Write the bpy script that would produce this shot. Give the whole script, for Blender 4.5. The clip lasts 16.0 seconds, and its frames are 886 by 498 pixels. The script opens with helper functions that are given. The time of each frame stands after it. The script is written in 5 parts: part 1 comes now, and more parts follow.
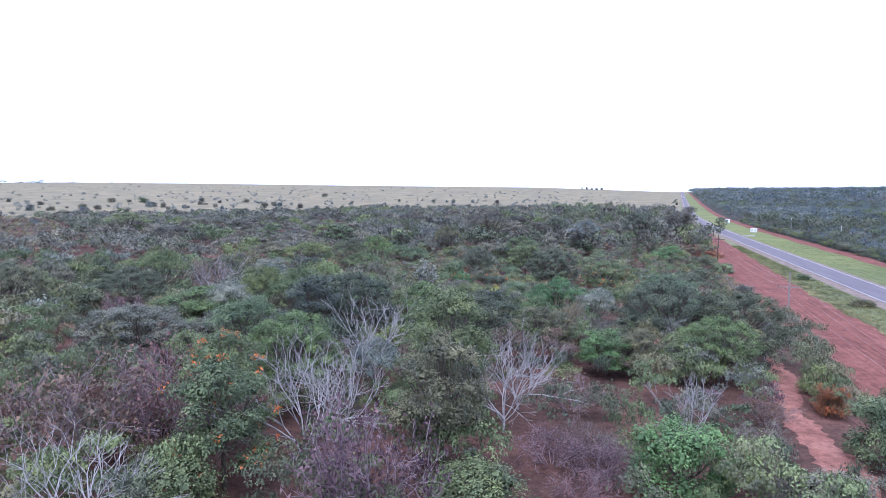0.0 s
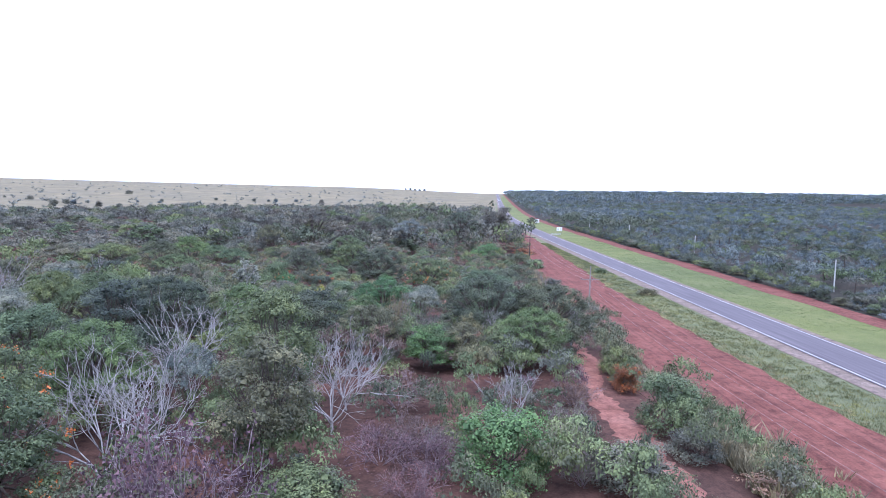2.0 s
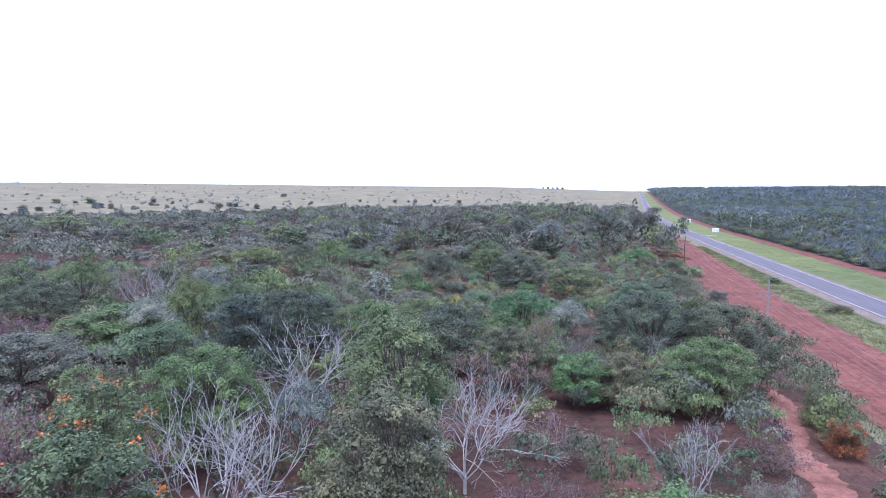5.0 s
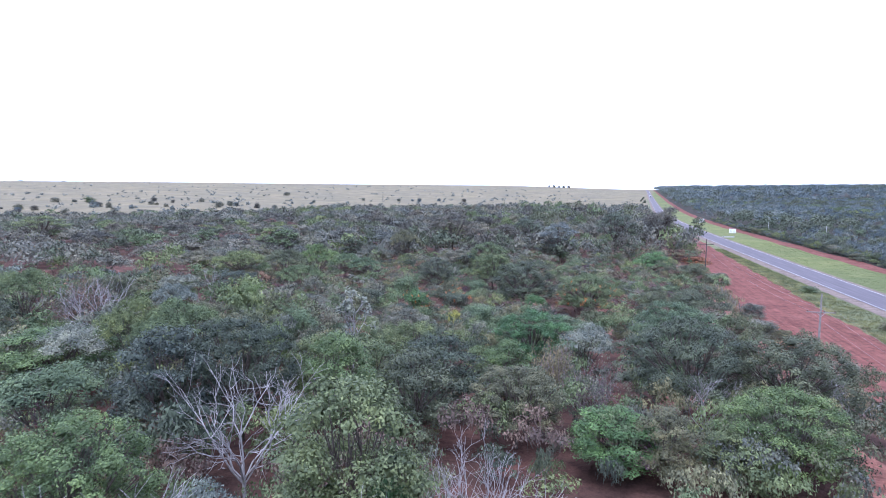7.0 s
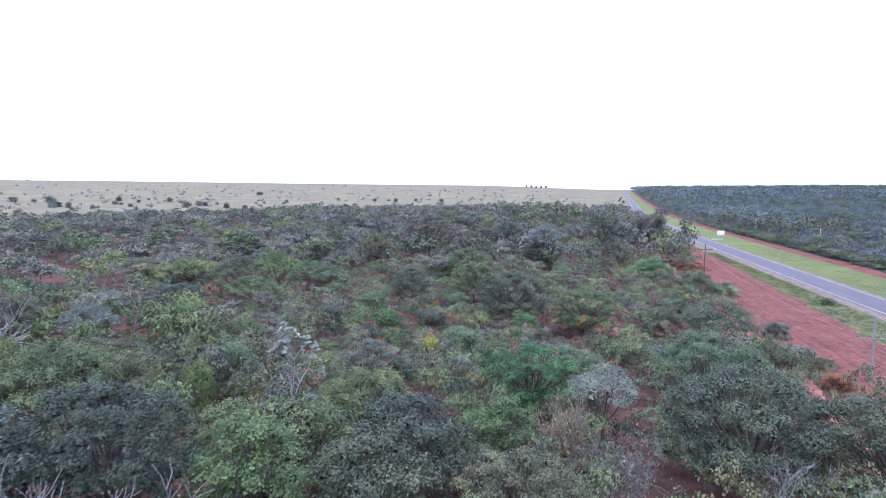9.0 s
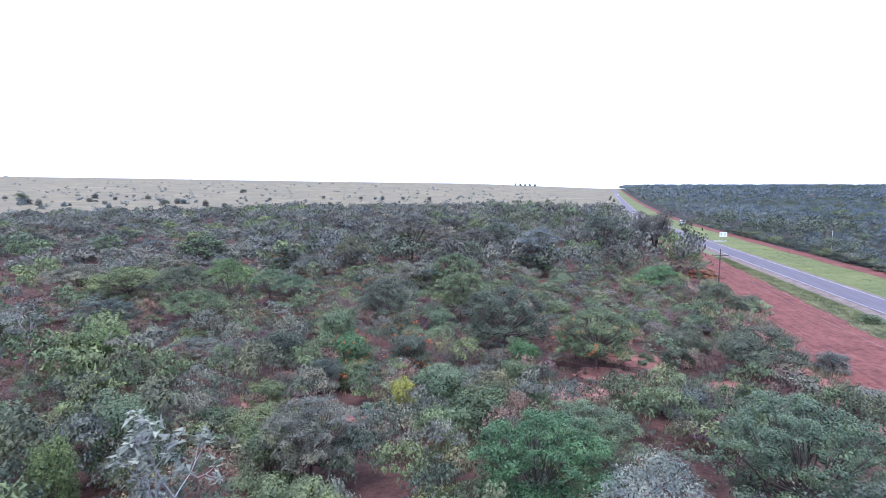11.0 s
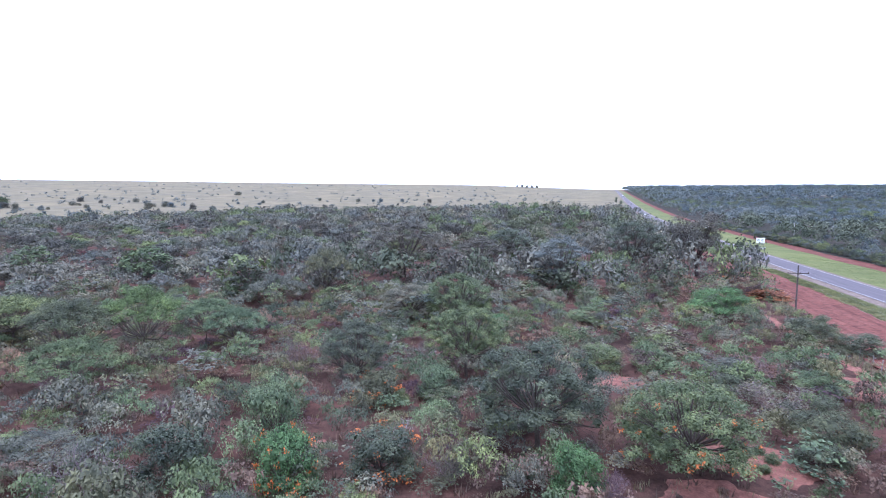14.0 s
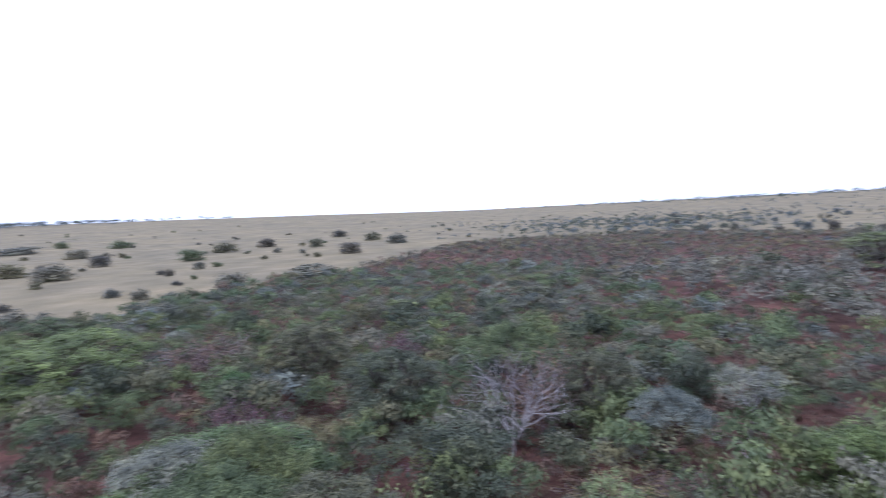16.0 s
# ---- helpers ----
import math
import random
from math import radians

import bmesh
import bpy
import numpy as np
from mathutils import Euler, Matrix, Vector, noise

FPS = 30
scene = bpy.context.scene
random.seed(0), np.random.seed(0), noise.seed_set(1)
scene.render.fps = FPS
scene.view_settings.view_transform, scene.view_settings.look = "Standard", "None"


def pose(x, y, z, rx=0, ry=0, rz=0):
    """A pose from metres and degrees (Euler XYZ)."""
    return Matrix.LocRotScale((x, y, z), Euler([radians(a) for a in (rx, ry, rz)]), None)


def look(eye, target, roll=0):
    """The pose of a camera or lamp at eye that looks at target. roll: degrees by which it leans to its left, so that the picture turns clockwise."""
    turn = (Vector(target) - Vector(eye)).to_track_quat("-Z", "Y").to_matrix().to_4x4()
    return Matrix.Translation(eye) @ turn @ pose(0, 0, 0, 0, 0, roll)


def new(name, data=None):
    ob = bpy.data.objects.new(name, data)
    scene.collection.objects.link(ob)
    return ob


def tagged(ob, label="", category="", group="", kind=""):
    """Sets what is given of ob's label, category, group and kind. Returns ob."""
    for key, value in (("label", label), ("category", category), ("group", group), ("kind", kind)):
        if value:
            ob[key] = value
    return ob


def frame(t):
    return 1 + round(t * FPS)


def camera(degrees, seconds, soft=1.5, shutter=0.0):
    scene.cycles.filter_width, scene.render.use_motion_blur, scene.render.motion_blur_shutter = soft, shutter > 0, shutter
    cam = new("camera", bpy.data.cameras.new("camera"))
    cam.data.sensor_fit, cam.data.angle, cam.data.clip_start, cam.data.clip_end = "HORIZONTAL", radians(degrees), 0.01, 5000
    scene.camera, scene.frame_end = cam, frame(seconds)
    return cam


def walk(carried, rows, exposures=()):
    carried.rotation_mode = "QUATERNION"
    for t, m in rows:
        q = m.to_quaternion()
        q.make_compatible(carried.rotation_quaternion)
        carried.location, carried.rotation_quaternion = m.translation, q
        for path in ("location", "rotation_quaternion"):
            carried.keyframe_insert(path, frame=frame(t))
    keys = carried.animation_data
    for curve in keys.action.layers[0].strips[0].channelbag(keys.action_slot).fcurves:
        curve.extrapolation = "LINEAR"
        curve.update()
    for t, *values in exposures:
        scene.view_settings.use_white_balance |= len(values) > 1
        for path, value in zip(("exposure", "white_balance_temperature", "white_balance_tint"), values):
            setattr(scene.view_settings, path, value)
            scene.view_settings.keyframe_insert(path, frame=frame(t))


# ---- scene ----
cam = camera(71.1, 16.0, soft=0.5, shutter=0.3)
PATH = [
    (0, (-1.763, -20.571, 21.182), (-1.864, -18.582, 20.992), 0.5),
    (0.5, (-1.668, -20.608, 21.188), (-1.759, -18.619, 20.999), 0.5),
    (1, (-1.624, -20.499, 21.183), (-1.558, -18.509, 20.995), 0.7),
    (1.5, (-1.736, -20.219, 21.028), (-1.374, -18.261, 20.846), 1.1),
    (2, (-1.773, -20.007, 20.925), (-1.319, -18.067, 20.744), 1.3),
    (2.5, (-1.776, -19.52, 20.954), (-1.398, -17.565, 20.77), 1.1),
    (3, (-1.723, -18.776, 21.151), (-1.547, -16.793, 20.96), 0.8),
    (3.5, (-1.703, -17.622, 21.317), (-1.597, -15.634, 21.124), 0.6),
    (4, (-1.595, -16.081, 21.467), (-1.528, -14.091, 21.276), 0.5),
    (4.2, (-1.541, -15.343, 21.506), (-1.492, -13.353, 21.316), 0.4),
    (6.3, (-0.043, -1.441, 21.571), (-0.037, 0.549, 21.378), 0.4),
    (6.5, (0.116, -0.11, 21.609), (0.119, 1.88, 21.414), 0.4),
    (7, (0.448, 3.392, 21.619), (0.449, 5.383, 21.424), 0.4),
    (7.5, (0.504, 7.093, 21.625), (0.522, 9.084, 21.43), 0.4),
    (8, (0.64, 11.091, 21.598), (0.662, 13.081, 21.402), 0.5),
    (8.5, (0.719, 15.26, 21.592), (0.746, 17.25, 21.395), 0.5),
    (9, (0.914, 19.68, 21.581), (0.988, 21.669, 21.386), 0.5),
    (9.5, (1.022, 24.43, 21.529), (1.123, 26.418, 21.332), 0.6),
    (9.7, (1.084, 26.206, 21.578), (1.192, 28.193, 21.38), 0.6),
    (11.8, (3.674, 45.3, 21.378), (3.785, 47.287, 21.177), 0.7),
    (12, (3.757, 47.298, 21.281), (3.872, 49.285, 21.084), 0.6),
    (12.5, (4.045, 52.68, 21.129), (4.165, 54.667, 20.933), 0.6),
    (13, (4.319, 58.178, 20.97), (4.439, 60.165, 20.774), 0.6),
    (13.5, (4.637, 63.762, 20.83), (4.759, 65.749, 20.634), 0.5),
    (14, (4.916, 68.726, 21.109), (5.023, 70.714, 20.914), 0.5),
    (14.5, (4.97, 71.945, 21.496), (4.815, 73.929, 21.302), 0.0),
    (15, (5.284, 73.043, 21.872), (4.248, 74.745, 21.693), -1.3),
    (15.5, (5.394, 73.223, 22.332), (3.671, 74.228, 22.18), -2.1),
    (16, (5.969, 73.018, 22.37), (4.005, 73.371, 22.246), -2.6),
]
walk(cam, [(t, look(e, g, r)) for t, e, g, r in PATH], ((0.0, 0.97, 5400, 19), (2.0, 1.03, 5350, 19), (14.3, 1.03, 5350, 19), (15.0, 1.04, 5350, 19), (15.5, 0.91, 5500, 19), (16.0, 0.55, 5600, 20)))

# ---------------------------------------------------------------- world and light
world = bpy.data.worlds.new("overcast_sky")
scene.world = world
world.use_nodes = True
wn, wl = world.node_tree.nodes, world.node_tree.links
wn.clear()
sky = wn.new("ShaderNodeTexSky")
sky.sky_type, sky.sun_disc = "NISHITA", False
sky.sun_elevation, sky.sun_rotation = radians(72), radians(200)
sky.air_density, sky.dust_density, sky.ozone_density = 1.0, 4.0, 1.0
grey = wn.new("ShaderNodeHueSaturation")
grey.inputs["Saturation"].default_value = 0.12
cloud = wn.new("ShaderNodeMix")
cloud.data_type = "RGBA"
cloud.inputs[0].default_value = 0.86
cloud.inputs[7].default_value = (10.4, 11.5, 13.6, 1)
back = wn.new("ShaderNodeBackground")
back.inputs["Strength"].default_value = 0.085
wout = wn.new("ShaderNodeOutputWorld")
wl.new(sky.outputs[0], grey.inputs["Color"])
wl.new(grey.outputs[0], cloud.inputs[6])
wl.new(cloud.outputs[2], back.inputs["Color"])
wl.new(back.outputs[0], wout.inputs["Surface"])

sun = new("sun", bpy.data.lights.new("sun", "SUN"))
sun.data.energy, sun.data.angle, sun.data.color = 1.5, radians(40), (1.0, 0.97, 0.93)
sun.matrix_world = look((0, 0, 100), (12, 30, 0))

# ---------------------------------------------------------------- materials


def base_material(name, rough=0.8, spec=0.3):
    m = bpy.data.materials.new(name)
    m.use_nodes = True
    n, l = m.node_tree.nodes, m.node_tree.links
    b = n["Principled BSDF"]
    b.inputs["Roughness"].default_value = rough
    b.inputs["Specular IOR Level"].default_value = spec
    return m, n, l, b


def ramp_node(n, stops):
    r = n.new("ShaderNodeValToRGB")
    e = r.color_ramp.elements
    while len(e) < len(stops):
        e.new(0.5)
    for s, (p, c) in zip(e, stops):
        s.position, s.color = p, (*c, 1)
    return r


def noise_node(n, l, scale, detail=4.0, coords="Object", rough=0.6, stretch=None):
    tc = n.new("ShaderNodeTexCoord")
    t = n.new("ShaderNodeTexNoise")
    t.inputs["Scale"].default_value, t.inputs["Detail"].default_value, t.inputs["Roughness"].default_value = scale, detail, rough
    if stretch:
        turn, mp = n.new("ShaderNodeMapping"), n.new("ShaderNodeMapping")
        turn.inputs["Rotation"].default_value = (0, 0, stretch[1])
        mp.inputs["Scale"].default_value = stretch[0]
        l.new(tc.outputs[coords], turn.inputs[0])
        l.new(turn.outputs[0], mp.inputs[0])
        l.new(mp.outputs[0], t.inputs["Vector"])
    else:
        l.new(tc.outputs[coords], t.inputs["Vector"])
    return t


def mix_node(n, l, a, b, fac, mode="MIX"):
    m = n.new("ShaderNodeMix")
    m.data_type, m.blend_type = "RGBA", mode
    for k, v in ((6, a), (7, b)):
        if isinstance(v, tuple):
            m.inputs[k].default_value = (*v, 1)
        else:
            l.new(v, m.inputs[k])
    if isinstance(fac, float):
        m.inputs[0].default_value = fac
    else:
        l.new(fac, m.inputs[0])
    return m.outputs[2]


def bump_node(n, l, b, height, strength=0.5, distance=0.05):
    k = n.new("ShaderNodeBump")
    k.inputs["Strength"].default_value, k.inputs["Distance"].default_value = strength, distance
    l.new(height, k.inputs["Height"])
    l.new(k.outputs[0], b.inputs["Normal"])


def leaf_material(name, gloss=0.5, through_leaf=0.22, vary=1.0):
    """Foliage: the object's own colour, varied leaf by leaf, clump by clump and tree by tree."""
    m, n, l, b = base_material(name, gloss, 0.25)
    info, geo = n.new("ShaderNodeObjectInfo"), n.new("ShaderNodeNewGeometry")
    stops = ((0.0, (0.68, 0.7, 0.73)), (0.45, (0.93, 0.94, 0.94)), (0.8, (1.14, 1.12, 1.08)), (1.0, (1.36, 1.32, 1.24)))
    leaf = ramp_node(n, [(at, tuple(1 + (v - 1) * vary for v in c)) for at, c in stops])
    l.new(geo.outputs["Random Per Island"], leaf.inputs[0])
    clump = noise_node(n, l, 0.9, 2.0)
    cr = ramp_node(n, [(0.3, (0.72, 0.74, 0.78)), (0.7, (1.25, 1.22, 1.1))])
    l.new(clump.outputs["Fac"], cr.inputs[0])
    c = mix_node(n, l, info.outputs["Color"], leaf.outputs[0], 1.0, "MULTIPLY")
    c = mix_node(n, l, c, cr.outputs[0], 1.0, "MULTIPLY")
    patch = noise_node(n, l, 0.22, 2.0)
    pr = ramp_node(n, [(0.36, (0.6, 0.63, 0.66)), (0.5, (1.0, 1.0, 1.0)), (0.64, (1.45, 1.4, 1.28))])
    l.new(patch.outputs["Fac"], pr.inputs[0])
    c = mix_node(n, l, c, pr.outputs[0], 0.8, "MULTIPLY")
    tree = ramp_node(n, [(0.0, (0.8, 0.85, 0.9)), (0.5, (1.0, 1.0, 1.0)), (1.0, (1.2, 1.12, 1.0))])
    l.new(info.outputs["Random"], tree.inputs[0])
    c = mix_node(n, l, c, tree.outputs[0], 1.0, "MULTIPLY")
    l.new(c, b.inputs["Base Color"])
    tr = n.new("ShaderNodeBsdfTranslucent")
    l.new(c, tr.inputs["Color"])
    mx = n.new("ShaderNodeMixShader")
    mx.inputs[0].default_value = through_leaf
    l.new(b.outputs[0], mx.inputs[1])
    l.new(tr.outputs[0], mx.inputs[2])
    l.new(mx.outputs[0], n["Material Output"].inputs["Surface"])
    return m


def bark_material(name, dark, pale):
    m, n, l, b = base_material(name, 0.85, 0.2)
    t = noise_node(n, l, 3.0, 5.0, stretch=((4, 4, 1), 0))
    r = ramp_node(n, [(0.3, dark), (0.7, pale)])
    l.new(t.outputs["Fac"], r.inputs[0])
    l.new(r.outputs[0], b.inputs["Base Color"])
    bump_node(n, l, b, t.outputs["Fac"], 0.6, 0.03)
    return m


def soil_material(name, a, b2, c, scale=0.25, furrow=False, pale=None):
    m, n, l, b = base_material(name, 0.95, 0.1)
    big = noise_node(n, l, scale, 6.0)
    r = ramp_node(n, [(0.3, a), (0.5, b2), (0.72, c)])
    l.new(big.outputs["Fac"], r.inputs[0])
    fine = noise_node(n, l, 5.0, 6.0, rough=0.75)
    fr = ramp_node(n, [(0.25, (0.6, 0.6, 0.6)), (0.75, (1.35, 1.3, 1.3))])
    l.new(fine.outputs["Fac"], fr.inputs[0])
    col = mix_node(n, l, r.outputs[0], fr.outputs[0], 1.0, "MULTIPLY")
    mid = noise_node(n, l, 1.1, 5.0, rough=0.7)
    mr = ramp_node(n, [(0.36, (0.55, 0.57, 0.6)), (0.5, (1.0, 1.0, 1.0)), (0.66, (1.25, 1.22, 1.2))])
    l.new(mid.outputs["Fac"], mr.inputs[0])
    col = mix_node(n, l, col, mr.outputs[0], 0.75, "MULTIPLY")
    if furrow:
        t = noise_node(n, l, 1.0, 4.0, stretch=((2.2, 0.06, 1.0), radians(12.7)))
        tr = ramp_node(n, [(0.36, (0.55, 0.53, 0.56)), (0.48, (1.0, 1.0, 1.0)), (0.64, (1.28, 1.24, 1.24))])
        l.new(t.outputs["Fac"], tr.inputs[0])
        col = mix_node(n, l, col, tr.outputs[0], 0.5, "MULTIPLY")
    l.new(col, b.inputs["Base Color"])
    bump_node(n, l, b, fine.outputs["Fac"], 0.7, 0.08)
    return m


def grass_material(name, a, b2, c, scale=0.05):
    m, n, l, b = base_material(name, 0.9, 0.15)
    big = noise_node(n, l, scale, 6.0)
    r = ramp_node(n, [(0.32, a), (0.5, b2), (0.7, c)])
    l.new(big.outputs["Fac"], r.inputs[0])
    far = noise_node(n, l, 0.012, 4.0)
    fr2 = ramp_node(n, [(0.35, (0.85, 0.86, 0.9)), (0.65, (1.12, 1.08, 1.0))])
    l.new(far.outputs["Fac"], fr2.inputs[0])
    fine = noise_node(n, l, 4.0, 5.0, rough=0.8)
    fr = ramp_node(n, [(0.25, (0.65, 0.65, 0.65)), (0.75, (1.3, 1.3, 1.25))])
    l.new(fine.outputs["Fac"], fr.inputs[0])
    col = mix_node(n, l, r.outputs[0], fr.outputs[0], 1.0, "MULTIPLY")
    col = mix_node(n, l, col, fr2.outputs[0], 1.0, "MULTIPLY")
    l.new(col, b.inputs["Base Color"])
    bump_node(n, l, b, fine.outputs["Fac"], 0.8, 0.1)
    return m


def plain_material(name, colour, rough=0.5, metal=0.0, grain=0.15):
    m, n, l, b = base_material(name, rough, 0.4)
    t = noise_node(n, l, 6.0, 4.0)
    d = tuple(v * (1 - grain) for v in colour)
    u = tuple(min(1.0, v * (1 + grain)) for v in colour)
    r = ramp_node(n, [(0.3, d), (0.7, u)])
    l.new(t.outputs["Fac"], r.inputs[0])
    l.new(r.outputs[0], b.inputs["Base Color"])
    b.inputs["Metallic"].default_value = metal
    return m


M_FIELD = grass_material("dry_pasture", (0.138, 0.12, 0.08), (0.182, 0.156, 0.104), (0.236, 0.198, 0.136))
M_LITTER = soil_material("red_litter", (0.056, 0.035, 0.03), (0.09, 0.051, 0.042), (0.158, 0.078, 0.063), 0.12)
M_RED = soil_material("graded_red_soil", (0.133, 0.054, 0.046), (0.167, 0.069, 0.057), (0.21, 0.091, 0.074), 0.2, furrow=True)
# litter under the forest, darkened in colour for the shade between crowns
M_SHADE = soil_material("forest_litter_shade", (0.03, 0.03, 0.025), (0.045, 0.042, 0.035), (0.07, 0.055, 0.045), 0.1)
M_SAND = soil_material("pink_sand", (0.18, 0.083, 0.066), (0.25, 0.117, 0.094), (0.34, 0.172, 0.14), 0.4)
M_VERGE = grass_material("verge_grass", (0.115, 0.125, 0.07), (0.145, 0.155, 0.085), (0.185, 0.185, 0.11), 0.3)
M_GREEN = grass_material("mown_green_grass", (0.105, 0.123, 0.047), (0.13, 0.146, 0.056), (0.165, 0.17, 0.073), 0.12)
M_SHOULDER = soil_material("grey_gravel", (0.15, 0.118, 0.10), (0.20, 0.157, 0.135), (0.25, 0.195, 0.17), 0.4)
M_LEAF = leaf_material("leaf")
M_LEAF_SOFT = leaf_material("soft_leaf", 0.75, 0.12)
M_LEAF_FAR = leaf_material("distant_leaf", 0.8, 0.1, 0.55)
M_BARK = bark_material("grey_brown_bark", (0.055, 0.042, 0.036), (0.14, 0.115, 0.1))
M_PALE = bark_material("pale_bare_bark", (0.25, 0.23, 0.232), (0.45, 0.42, 0.42))
M_TWIG = bark_material("purple_brown_twig", (0.15, 0.11, 0.12), (0.34, 0.27, 0.29))
M_DARKBARK = bark_material("dark_bark", (0.04, 0.03, 0.03), (0.10, 0.08, 0.075))


def asphalt_material():
    m, n, l, b = base_material("worn_asphalt", 0.75, 0.4)
    big = noise_node(n, l, 0.5, 5.0, stretch=((3.0, 0.12, 1.0), radians(12.7)))
    r = ramp_node(n, [(0.3, (0.072, 0.058, 0.069)), (0.5, (0.096, 0.079, 0.093)), (0.7, (0.128, 0.107, 0.122))])
    l.new(big.outputs["Fac"], r.inputs[0])
    fine = noise_node(n, l, 14.0, 4.0)
    fr = ramp_node(n, [(0.3, (0.85, 0.85, 0.85)), (0.7, (1.15, 1.15, 1.15))])
    l.new(fine.outputs["Fac"], fr.inputs[0])
    l.new(mix_node(n, l, r.outputs[0], fr.outputs[0], 1.0, "MULTIPLY"), b.inputs["Base Color"])
    bump_node(n, l, b, fine.outputs["Fac"], 0.3, 0.01)
    return m


M_ASPHALT = asphalt_material()
M_PAINT = plain_material("road_paint", (0.52, 0.51, 0.50), 0.7, 0, 0.25)

# ---------------------------------------------------------------- mesh helpers


def mesh_object(name, verts, faces, material, parent=None, label="", smooth=False):
    """One mesh object from arrays; faces is an (n, 3) or (n, 4) array, or a list of such."""
    verts = np.asarray(verts, np.float32).reshape(-1, 3)
    groups = faces if isinstance(faces, list) else [faces]
    groups = [np.asarray(f, np.int32) for f in groups if len(f)]
    loops = np.concatenate([f.ravel() for f in groups])
    sizes = np.concatenate([np.full(len(f), f.shape[1], np.int32) for f in groups])
    me = bpy.data.meshes.new(name)
    me.vertices.add(len(verts))
    me.vertices.foreach_set("co", verts.ravel())
    me.loops.add(len(loops))
    me.loops.foreach_set("vertex_index", loops)
    me.polygons.add(len(sizes))
    me.polygons.foreach_set("loop_start", np.concatenate([[0], np.cumsum(sizes)[:-1]]).astype(np.int32))
    me.update(calc_edges=True)
    me.validate()
    if smooth:
        me.polygons.foreach_set("use_smooth", np.ones(len(me.polygons), bool))
    me.materials.append(material)
    ob = new(name, me)
    if parent:
        ob.parent = parent
    if label:
        tagged(ob, label)
    return ob


def part(name, bm, material, parent, label=""):
    me = bpy.data.meshes.new(name)
    bm.to_mesh(me)
    bm.free()
    me.materials.append(material)
    ob = new(name, me)
    ob.parent = parent
    if label:
        tagged(ob, label)
    return ob


def box_bm(sx, sy, sz, at=(0, 0, 0), bevel=0.0):
    bm = bmesh.new()
    bmesh.ops.create_cube(bm, size=1.0, matrix=Matrix.Translation(at) @ Matrix.Diagonal((sx, sy, sz, 1)))
    if bevel:
        bmesh.ops.bevel(bm, geom=bm.edges[:], offset=bevel, segments=2, affect="EDGES")
    return bm


def cone_bm(r1, r2, h, at=(0, 0, 0), sides=10):
    bm = bmesh.new()
    bmesh.ops.create_cone(bm, cap_ends=True, segments=sides, radius1=r1, radius2=r2, depth=h,
                          matrix=Matrix.Translation((at[0], at[1], at[2] + h / 2)))
    return bm


# ---------------------------------------------------------------- lie of the land
AZ = np.radians([-180, -90, -45, -35, -21, -17.5, -6, 10, 24, 35, 48, 60, 70, 76, 89, 103, 116, 180])
RISE = np.array([34, 34, 33, 31, 22, 20, 35, 36, 38, 37, 25, 22, 18, 13, 26, 33, 36, 34], float)


def smooth01(v):
    v = np.clip(v, 0, 1)
    return v * v * (3 - 2 * v)


def hollow(x, y):
    """The low rise under the first trees, and the shallow dip of the scrub floor beyond."""
    side = 74.7 + 0.225 * (y - 84) - 30 - x
    west = smooth01((x + 140) / 60)
    dip = -1.3 * smooth01((y - 75) / 28) * smooth01((300 - y) / 80) * smooth01(side / 15)
    return west * (dip + 1.7 * smooth01((72 - y) / 32) * smooth01((side + 4) / 8))


def height(x, y):
    """Height of the ground: level near by, swelling gently towards the skyline."""
    x, y = np.asarray(x, float), np.asarray(y, float)
    r = np.hypot(x, y - 40)
    az = np.arctan2(-x, y - 40)
    far = np.interp(az, AZ, RISE)
    return far * smooth01((r - 450) / 2300) + hollow(x, y)


def near_line(y):
    """x of the carriageway's edge line on the side of the scrub."""
    y = np.asarray(y, float)
    x = 73.9 + 0.225 * (y - 84)
    u = np.clip((y - 180) / 520, 0, 1)
    bend = 0.095 * 520 * (u ** 3 - u ** 4 / 2) + 0.095 * np.maximum(y - 700, 0)
    return x + bend


def strip(name, ys, left, right, lift, material, columns=2, uneven=None, seed=3):
    """A long sheet that follows the road, between two offsets from the edge line."""
    rng = np.random.default_rng(seed)
    ys = np.asarray(ys, float)
    x0 = near_line(ys)
    a = x0 + (left(ys) if callable(left) else left)
    b = x0 + (right(ys) if callable(right) else right)
    u = np.linspace(0, 1, columns)
    X = a[:, None] * (1 - u) + b[:, None] * u
    Y = np.repeat(ys[:, None], columns, 1)
    Z = height(X, Y) + lift
    if uneven:
        Z = Z + uneven(X, Y, u)
    V = np.stack([X, Y, Z], -1).reshape(-1, 3)
    i = np.arange((len(ys) - 1) * columns).reshape(-1, columns)[:, :-1].ravel()
    F = np.stack([i, i + 1, i + 1 + columns, i + columns], 1)
    return mesh_object(name, V, F, material, smooth=True)


# ground: rings round the flight, out to the skyline
rings = np.concatenate([[0], np.geomspace(12, 4700, 70)])
turns = np.linspace(0, 2 * np.pi, 145)[:-1]
GX = rings[:, None] * np.cos(turns)
GY = rings[:, None] * np.sin(turns) + 60
GZ = height(GX, GY) - 0.2 * abs(hollow(GX, GY))
k = len(turns)
gi = np.arange((len(rings) - 1) * k).reshape(-1, k)
gf = np.stack([gi, gi + k, np.roll(gi, -1, 1) + k, np.roll(gi, -1, 1)], -1).reshape(-1, 4)
ground = mesh_object("ground", np.stack([GX, GY, GZ], -1).reshape(-1, 3), gf, M_FIELD, smooth=True)
tagged(ground, "open dry pasture, yellowish grey grass over gently rolling land", "ground", kind="structure")


